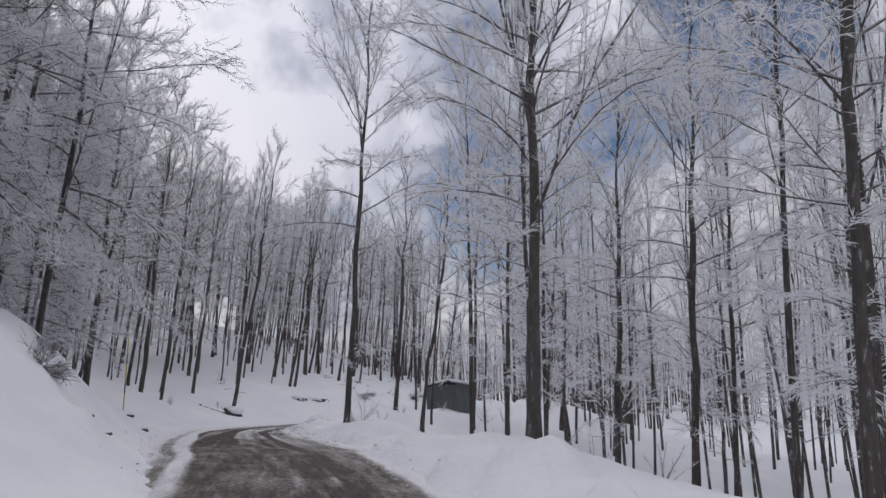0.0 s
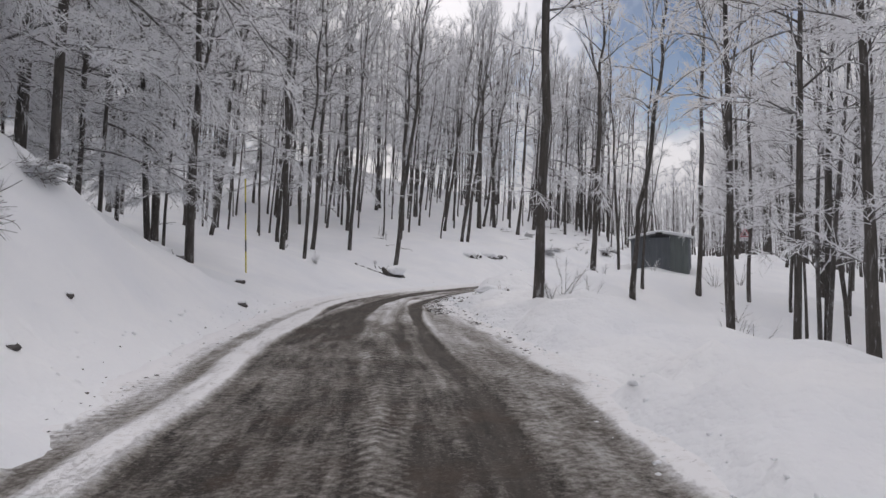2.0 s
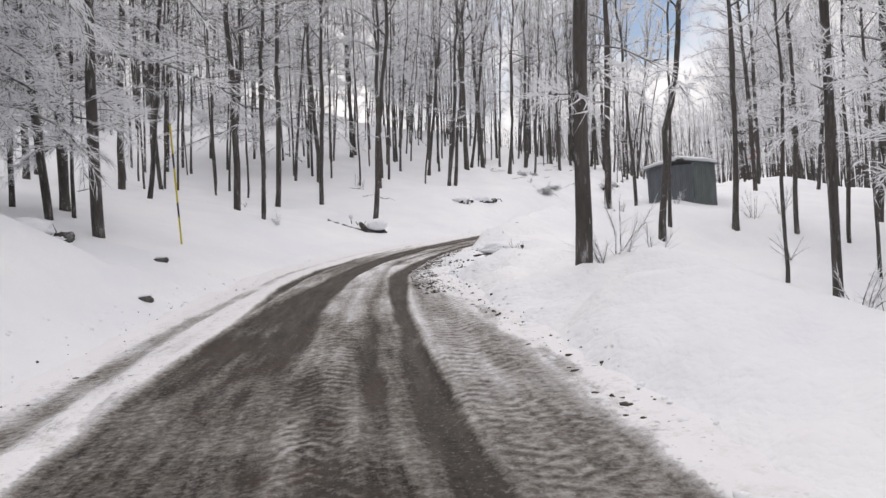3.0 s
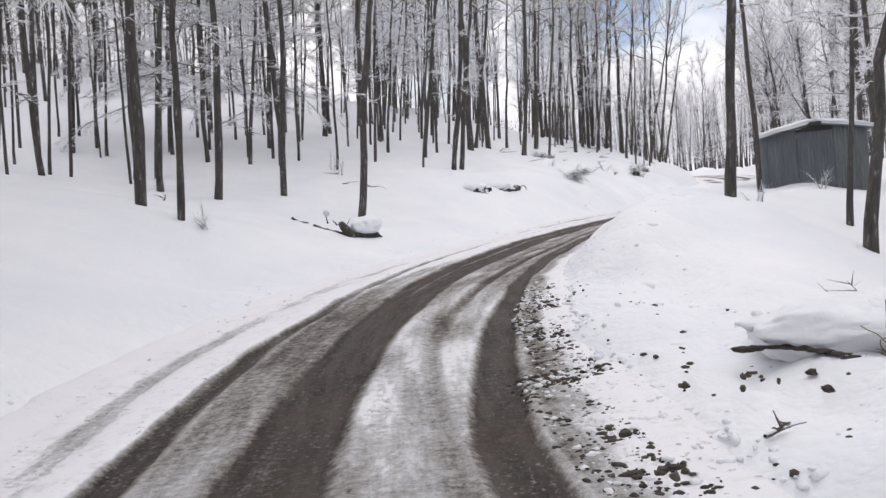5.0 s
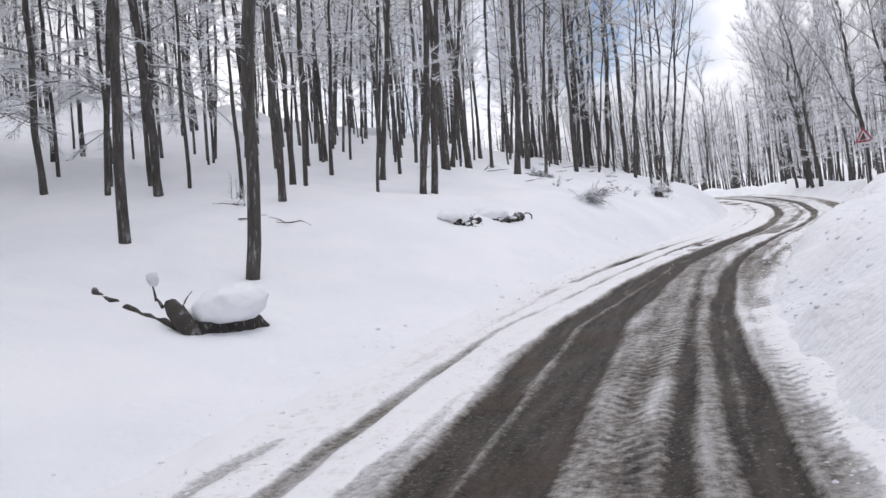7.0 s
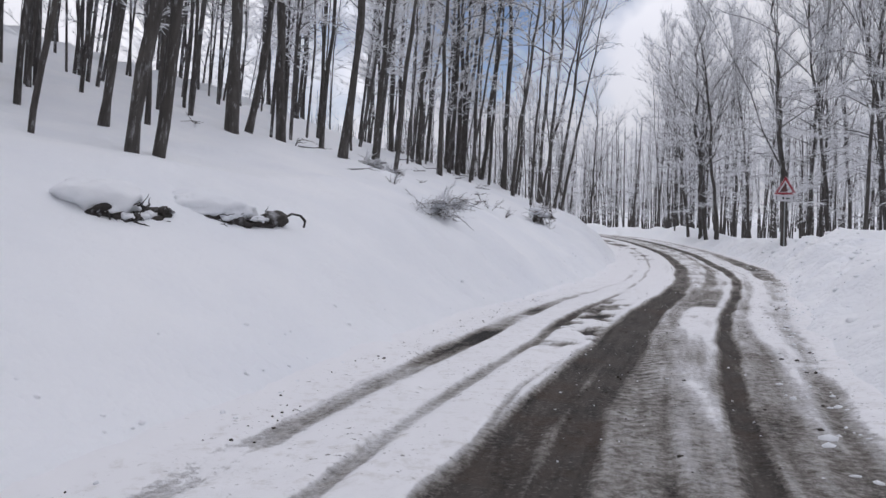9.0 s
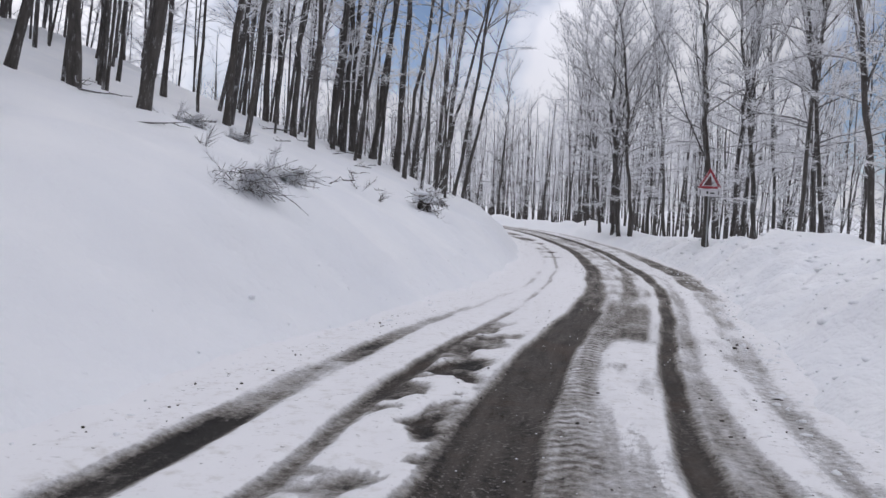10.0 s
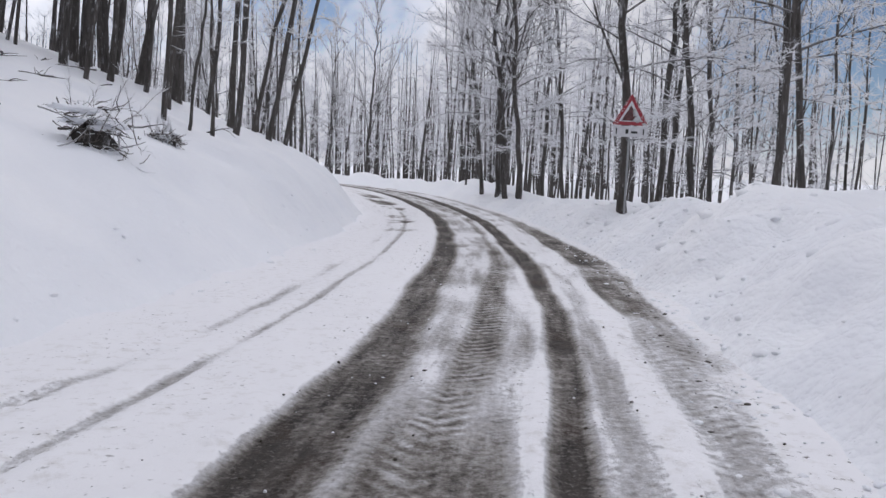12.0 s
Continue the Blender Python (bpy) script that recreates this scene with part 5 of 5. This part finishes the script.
def snowy_root(x, y, seed, wide, turn, hook):
    """Dark torn roots that show in a hollow under an overhanging lip of snow."""
    rt = thing("snowy_root", (x, y, level(x, y)), "dark uprooted stump under overhanging snow on the bank", "stump", turn=turn)
    rng = random.Random(seed)
    for i in range(6):
        f = i / 5
        part("root", lump(seed + i, (0.15 * wide, 0.13, rng.uniform(0.08, 0.15)), 3, 0.8, ((f - 0.45) * 0.8 * wide, -0.02 - 0.05 * f, 0.02 - 0.12 * math.sin(math.pi * f) + rng.uniform(-0.02, 0.02))), ROT, rt)
    part("snow_cap", lump(seed + 3, (0.5 * wide, 0.42, 0.27), 4, 0.3, (-0.14 * wide, 0.22, 0.16)), SNOW, rt, "overhanging white snow")
    for i in range(3):
        part("snow_patch", lump(seed + 40 + i, (0.09 * wide, 0.07, 0.045), 3, 0.6, (rng.uniform(-0.2, 0.35) * wide, -0.14, rng.uniform(-0.04, 0.08))), SNOW, rt, "small clinging patch of snow")
    for i in range(24):
        t = Tubes()
        st = (rng.uniform(-0.35, 0.42) * wide, -0.12, rng.uniform(-0.12, 0.1))
        t.tube(*bent(rng, st, (rng.uniform(-0.3, 1), rng.uniform(-0.5, 0.1), rng.uniform(-0.6, 0.5)), rng.uniform(0.1, 0.34), rng.uniform(0.008, 0.02), 6, 34), 5)
        part("rootlet", t.mesh("rootlet", ROT), ROT, rt)
    if hook:
        t = Tubes()
        t.tube([(0.36 * wide, -0.12, 0.02), (0.45 * wide, -0.13, 0.1), (0.55 * wide, -0.14, 0.06), (0.64 * wide, -0.14, 0.12), (0.74 * wide, -0.15, 0.1), (0.8 * wide, -0.16, 0.02), (0.79 * wide, -0.17, -0.08)], [0.03, 0.026, 0.018, 0.024, 0.018, 0.02, 0.014], 7)
        part("hooked_branch", gnarled(t, "hooked_branch", ROT, 0.03), ROT, rt)


snowy_root(-10.9, 58.5, 21, 1.1, 62, False)
snowy_root(-10.05, 60.1, 25, 1.7, 58, True)
snowy_root(-13.8, 28.8, 29, 1.3, 45, False)


def broken_ledge(x, y, turn):
    """A block of ploughed snow undercut at its foot, with soil, painted shade and dead grass in the crack below it."""
    le = thing("snow_ledge", (x, y, level(x, y)), "broken block of ploughed snow over a crack of soil and painted shade", "snow ledge", turn=turn)
    rng = random.Random(33)
    part("block", lump(35, (0.50, 0.42, 0.24), 4, 0.35, (0.14, 0.40, 0.05)), SNOW, le)
    part("lip", lump(36, (0.42, 0.2, 0.12), 4, 0.4, (0.08, 0.10, 0.17)), SNOW, le, "overhanging lip of snow")
    # soil-coloured lumps also paint the shade under the overhanging lip
    for i in range(9):
        f = i / 8
        part("crack", lump(37 + i, (rng.uniform(0.05, 0.09), 0.035, rng.uniform(0.008, 0.022)), 3, 0.6, (-0.34 + 0.74 * f, 0.0 - 0.14 * f + rng.uniform(-0.01, 0.01), 0.05 + 0.05 * math.sin(math.pi * f) - 0.05 * f)), SOIL, le, "dark strip of bare soil and painted shade under the lip")
    for i in range(7):
        part("turf", lump(70 + i, (0.04, rng.uniform(0.03, 0.06), rng.uniform(0.03, 0.07)), 2, 0.8, (0.56 + rng.uniform(-0.05, 0.05), 0.12 + 0.05 * i, rng.uniform(0.0, 0.22))), SOIL, le, "torn dark turf")
    for i in range(16):
        part("clod", lump(50 + i, (rng.uniform(0.01, 0.035), rng.uniform(0.01, 0.03), rng.uniform(0.008, 0.02)), 3, 0.5, (rng.uniform(-0.9, 0.4), rng.uniform(-0.75, -0.08), rng.uniform(-0.02, 0.01))), SOIL, le)
    for i in range(22):
        t = Tubes()
        t.tube(*bent(rng, (rng.uniform(0.45, 0.62), rng.uniform(-0.1, 0.35), rng.uniform(0.0, 0.15)), (rng.uniform(-0.5, 0.9), -0.5, rng.uniform(0.0, 1.0)), rng.uniform(0.1, 0.25), 0.005, 4, 30), 3)
        part("grass_stem", t.mesh("grass_stem", STRAW), STRAW, le, "dead brown grass stem")


broken_ledge(-5.5, 32.05, -16)


def brush_pile(x, y, seed, wide, turn, label, frost=1, tall=1.0):
    """Cut branches thrown on the bank, rimed and half snowed in."""
    bp = thing("brush_pile", (x, y, level(x, y)), label, "brush pile", turn=turn)
    rng = random.Random(seed)
    tangle, rime = Tubes(), Tubes()
    for i in range(210 if frost == 1 else 420):
        thin = 1.0 if frost == 1 else 0.55
        up = rng.uniform(-0.1, 0.26)
        st = Vector((rng.gauss(-0.1, 0.24 - 0.3 * max(up, 0) * (tall > 1)) * wide, rng.gauss(0, 0.2), up * wide * tall))
        along = rng.uniform(0.3, 1.2) * (1 if rng.random() < 0.72 else -0.5)
        pts, rad = bent(rng, st, (along, rng.uniform(-0.7, 0.4), rng.uniform(-0.4, 0.15)), rng.uniform(0.14, 0.36), thin * rng.uniform(0.006, 0.014), 4, 30)
        (rime if i % 5 < 1 + frost else tangle).tube(pts, rad, 3)
    # rimed sprays that stand out over the heap
    for i in range(9 if frost == 1 else 7):
        pts, rad = bent(rng, (rng.uniform(-0.4, 0.45) * wide, rng.uniform(-0.1, 0.2), 0.1), (rng.uniform(-0.5, 1.2), rng.uniform(-0.3, 0.4), rng.uniform(0.0, 0.7) if frost == 1 else rng.uniform(-0.1, 0.3)), rng.uniform(0.45, 0.85) * wide, 0.011 if frost == 1 else 0.008, 6, 14)
        tangle.tube(pts, rad, 4)
        for p, q in zip(pts[1:], pts[2:]):
            for _ in range(7):
                o = p.lerp(q, rng.random())
                rime.spike(o, o + turned((q - p).normalized(), rng.uniform(-30, 30), rng.uniform(-55, 55)) * rng.uniform(0.08, 0.24), 0.007)
    tagged(part("tangle", tangle.mesh("tangle", TWIG), TWIG, bp), kind="stuff")
    tagged(part("rimed_tangle", rime.mesh("rimed_tangle", RIME), RIME, bp), kind="stuff")
    for i in range(14 if frost == 1 else 12):
        t = Tubes()
        st = (rng.gauss(-0.1, 0.25) * wide, rng.uniform(-0.35, 0.15), rng.uniform(-0.05, 0.25) * wide * tall)
        t.tube(*bent(rng, st, (rng.choice((-0.6, 1, 1, 1)), rng.uniform(-0.6, 0.2), rng.uniform(-0.3, 0.1)), rng.uniform(0.35, 0.85) * wide * (0.9 if frost == 1 else 1.2), rng.uniform(0.012, 0.026) * (1.0 if frost == 1 else 0.6), 6, 14), 6)
        part("branch", t.mesh("branch", LIMB), LIMB, bp)
    if frost == 1:
        part("heart", lump(seed, (0.2 * wide, 0.14, 0.12 * wide * tall), 4, 0.9, (0, 0.1, 0.03 * tall)), ROT, bp)
    for i in range(6):
        part("snow_cap", lump(seed + 1 + i, (rng.uniform(0.07, 0.2) * wide, 0.16, 0.06), 3, 0.5, (rng.uniform(-0.35, 0.35) * wide, rng.uniform(-0.1, 0.1), rng.uniform(0.06, 0.24) * wide * tall)), SNOW, bp, "patchy white snow")


brush_pile(-7.1, 67.6, 41, 1.2, 62, "tangled heap of cut twigs half buried on the snow bank", 2)
brush_pile(-6.7, 69.6, 43, 0.8, 70, "loose cut branches lying on the snow bank", 2)
brush_pile(-3.1, 78.7, 45, 1.85, 60, "dark heap of frosted branches on the snow bank", 1, 1.45)
brush_pile(-11.4, 21.9, 51, 1.0, 30, "frosted cut branches lying on the roadside snow bank", 2)
brush_pile(-9.2, 18.1, 53, 0.8, 30, "frosted heap of twigs on the roadside snow bank", 2)
brush_pile(-9.1, 72.6, 55, 0.32, 50, "small frosted heap of twigs among the beeches", 2)
brush_pile(-8.8, 77.2, 57, 0.35, 60, "loose frosted twigs among the beeches", 2)
brush_pile(-2.5, 81.8, 47, 0.5, 66, "small heap of cut branches on the snow bank")


def fallen_branch(x, y, seed, long):
    b = thing("fallen_branch", (x, y, level(x, y)), "fallen dead branch lying half sunk in snow", "branch", "fallen branches", random.Random(seed).uniform(0, 360))
    rng = random.Random(seed)
    t = Tubes()
    pts, rad = bent(rng, (-long / 2, 0, 0.02), (1, 0, 0.1), long, 0.008 + 0.014 * long, 6, 12)
    for p in pts:
        p.z = max(0.0, p.z * 0.5) + 0.02
    t.tube(pts, rad, 6)
    part("stem", t.mesh("stem", LIMB), LIMB, b)
    for k in (2, 3, 4):
        t = Tubes()
        t.tube(*bent(rng, pts[k], (0.6, rng.choice((-1, 1)), rng.uniform(0, 0.7)), long * rng.uniform(0.2, 0.4), 0.012, 4, 20), 4)
        part("side_twig", t.mesh("side_twig", TWIG), TWIG, b)


for i, (x, y, long) in enumerate(((-6.4, 89.4, 0.9), (-5.9, 90.1, 1.5), (-1.6, 86.7, 1.4), (-8.8, 85.7, 1.8), (-7.6, 86.5, 1.2), (-9.3, 74.0, 1.3), (-5.2, 84.3, 1.1), (-22.1, 41.4, 1.6), (-6.0, 73.0, 0.6),
                                  (-14.6, 55.6, 1.5), (-18.4, 47.2, 1.0), (-5.6, 76.4, 0.9), (-9.2, 70.3, 1.3), (-8.6, 76.4, 0.8), (-7.7, 77.0, 0.9), (-8.0, 81.6, 0.9), (-4.7, 88.4, 0.8), (-13.6, 69.9, 1.3), (-11.1, 71.7, 1.6), (-10.8, 72.0, 1.1), (-6.1, 84.9, 1.4), (-5.1, 83.1, 0.7), (-5.2, 81.5, 1.0), (-4.7, 78.7, 0.4), (-16.6, 57.0, 1.2), (-15.6, 55.8, 1.0), (-4.9, 31.9, 0.35), (-5.9, 30.9, 0.3))):
    fallen_branch(x, y, 60 + i, long)


def shrub(x, y, seed, tall, stems, dark=False):
    """A low bush or a clump of saplings with rimed twigs."""
    sh = thing("shrub", (x, y, level(x, y)), "dark leafless shrub sticking out of the snow" if dark else "leafless frosted shrub growing through the snow", "shrub", "roadside shrubs")
    rng = random.Random(seed)
    wood_, rime = Tubes(), Tubes()
    for i in range(stems):
        az, el = rng.uniform(0, 6.28), radians(rng.uniform(35, 85))
        d = Vector((math.cos(az) * math.cos(el), math.sin(az) * math.cos(el), math.sin(el)))
        pts, rad = bent(rng, (rng.uniform(-.12, .12), rng.uniform(-.12, .12), -0.1), d, tall * rng.uniform(0.6, 1.1), 0.012, 5, 12)
        wood_.tube(pts, rad, 4)
        for k in range(1, 6):
            for _ in range(4):
                w = turned(d, rng.uniform(-45, 20), rng.uniform(-70, 70))
                q = pts[k - 1].lerp(pts[k], rng.random())
                (wood_ if dark and rng.random() < 0.6 else rime).spike(q, q + w * rng.uniform(0.12, 0.4), 0.008)
    tagged(part("bush_wood", wood_.mesh("bush_wood", TWIG), TWIG, sh), kind="stuff")
    tagged(part("rime", rime.mesh("rime", RIME, False), RIME, sh), kind="stuff")


for i, (x, y, tall, stems, dark) in enumerate(((-3.2, 26.9, 0.7, 7, False), (-2.9, 27.4, 0.9, 5, False), (-2.4, 28.3, 0.7, 3, False), (0.9, 29.5, 0.9, 6, False), (1.3, 30.2, 0.8, 5, False), (-15.2, 42.9, 0.5, 6, False),
                                               (2.9, 44.2, 1.3, 8, False), (2.4, 47.8, 1.2, 8, False), (3.6, 48.6, 1.4, 8, False), (-2.6, 46.6, 0.5, 4, False), (-0.3, 49.8, 0.6, 3, False), (-3.7, 36.0, 0.7, 2, True),
                                               (-9.0, 16.9, 0.45, 8, True), (-9.9, 18.8, 0.5, 8, True),
                                               (-17.1, 58.4, 0.8, 4, False), (-9.4, 72.2, 0.6, 4, False), (4.5, 24.0, 1.5, 8, False), (5.5, 20.5, 1.5, 8, False), (6.0, 31.0, 1.6, 8, False), (4.2, 33.5, 1.2, 7, False), (-5.3, 75.6, 0.6, 2, True), (-4.8, 75.8, 0.35, 2, True), (-5.4, 78.4, 0.4, 1, True), (-16.4, 57.2, 0.7, 3, False), (-8.4, 69.8, 0.4, 2, True))):
    shrub(x, y, 90 + i, tall, stems, dark)


def clods(name, label, category, mat, seed, runs, flat=1.0):
    """Lumps strewn along the road. runs: count, y from, y to, nearest and farthest distance outside the edge, side, smallest and largest radius."""
    rng = random.Random(seed)
    ico = bmesh.new()
    bmesh.ops.create_icosphere(ico, subdivisions=1, radius=1)
    ico.verts.ensure_lookup_table()
    base_v = [v.co.copy() for v in ico.verts]
    base_f = [tuple(v.index for v in f.verts) for f in ico.faces]
    ico.free()
    verts, faces = [], []
    for count, y0, y1, d0, d1, side_, r0, r1 in runs:
        for _ in range(count):
            s = np.interp(rng.uniform(y0, y1), STATION_Y, STATION_S)
            cx, cy, wx, wy, half = (float(np.interp(s, ALONG, a_)) for a_ in (MIDDLE[:, 0], MIDDLE[:, 1], WAY[:, 0], WAY[:, 1], MIDDLE[:, 3]))
            off = side_ * (half + rng.uniform(d0, d1))
            x, y = cx + off * wy, cy - off * wx
            r = r0 + (r1 - r0) * rng.random() ** 2.5
            z = level(x, y) - min(0.45, 0.1 + 2.2 * r) * r
            sx, sy, sz, seed_ = rng.uniform(0.7, 1.5), rng.uniform(0.7, 1.3), flat * rng.uniform(0.5, 0.9), rng.uniform(0, 50)
            n = len(verts)
            for c in base_v:
                k = r * (1 + 0.8 * noise.noise(c * 1.9 + Vector((seed_, 0, 0))))
                verts.append((x + c.x * k * sx, y + c.y * k * sy, z + c.z * k * sz))
            faces += [tuple(i + n for i in f) for f in base_f]
    me = bpy.data.meshes.new(name)
    me.from_pydata(verts, [], faces)
    me.polygons.foreach_set("use_smooth", [True] * len(faces))
    me.materials.append(mat)
    tagged(new(name, me), label, category, kind="stuff")


clods("snow_clods", "lumps of ploughed snow strewn along the road banks", "snow", SNOW, 71,
      ((420, 14, 90, 0.35, 1.7, -1, 0.015, 0.05), (700, 12, 95, -0.2, 0.4, 1, 0.01, 0.04), (380, 54, 94, 0.1, 2.6, 1, 0.02, 0.12), (170, 28, 54, 0.2, 2.0, 1, 0.015, 0.06), (330, 27.5, 32.5, -0.55, 0.3, 1, 0.01, 0.04), (330, 32, 38, -0.3, 0.4, 1, 0.01, 0.04), (220, 54, 85, -0.5, 0.1, 1, 0.01, 0.05),
       (14, 66, 90, 0.8, 2.4, 1, 0.13, 0.26), (12, 27, 42, 0.5, 1.8, 1, 0.06, 0.13), (170, 54, 84, -2.5, -1.5, -1, 0.005, 0.015), (90, 54, 84, -1.3, -0.7, 1, 0.005, 0.014)))
clods("soil_clods", "dark clods of soil and turf thrown up beside the road", "soil", SOIL, 72,
      ((900, 27.5, 32.5, -0.6, -0.1, 1, 0.006, 0.03), (800, 32, 38, -0.3, 0.15, 1, 0.006, 0.03), (26, 30, 34, 0.25, 1.6, 1, 0.012, 0.035), (70, 20, 30, -0.1, 0.25, 1, 0.008, 0.03), (60, 14, 32, 0.45, 1.3, -1, 0.006, 0.022), (25, 30, 38, 0.3, 1.2, 1, 0.01, 0.035),
       (110, 52, 66, 0.15, 0.7, -1, 0.006, 0.018), (70, 55, 80, -0.5, 0.0, 1, 0.008, 0.03), (14, 66, 90, 0.4, 1.4, -1, 0.006, 0.02), (420, 54, 84, -2.7, -1.4, -1, 0.005, 0.017), (260, 54, 84, -1.5, -0.5, 1, 0.005, 0.017)))
clods("soil_crust", "flat dark patches of soil torn up along the verge", "soil", SOIL, 73,
      ((150, 27.5, 32.5, -0.55, -0.1, 1, 0.015, 0.075), (150, 32, 37, -0.3, 0.22, 1, 0.015, 0.075), (30, 18, 28, -0.15, 0.1, 1, 0.02, 0.06), (40, 58, 82, -0.45, -0.05, 1, 0.02, 0.07), (40, 14, 24, 0.55, 0.95, -1, 0.01, 0.03)), 0.45)


def stone(x, y, seed, r):
    st = thing("stone", (x, y, level(x, y)), "dark stone lying in the snow beside the road", "stone", "roadside stones")
    part("rock", lump(seed, (r * 1.3, r, r * 0.7), 2, 0.4), STONE, st)
    part("snow_cap", lump(seed + 2, (r * 1.0, r * 0.8, r * 0.25), 2, 0.3, (0, 0.1 * r, r * 0.6)), SNOW, st)


for i, (x, y, r) in enumerate(((-10.5, 27.3, 0.12), (-12.6, 31.1, 0.13), (-7.2, 16.7, 0.065), (-8.8, 19.4, 0.065), (-7.4, 19.2, 0.07))):
    stone(x, y, 130 + i, r)
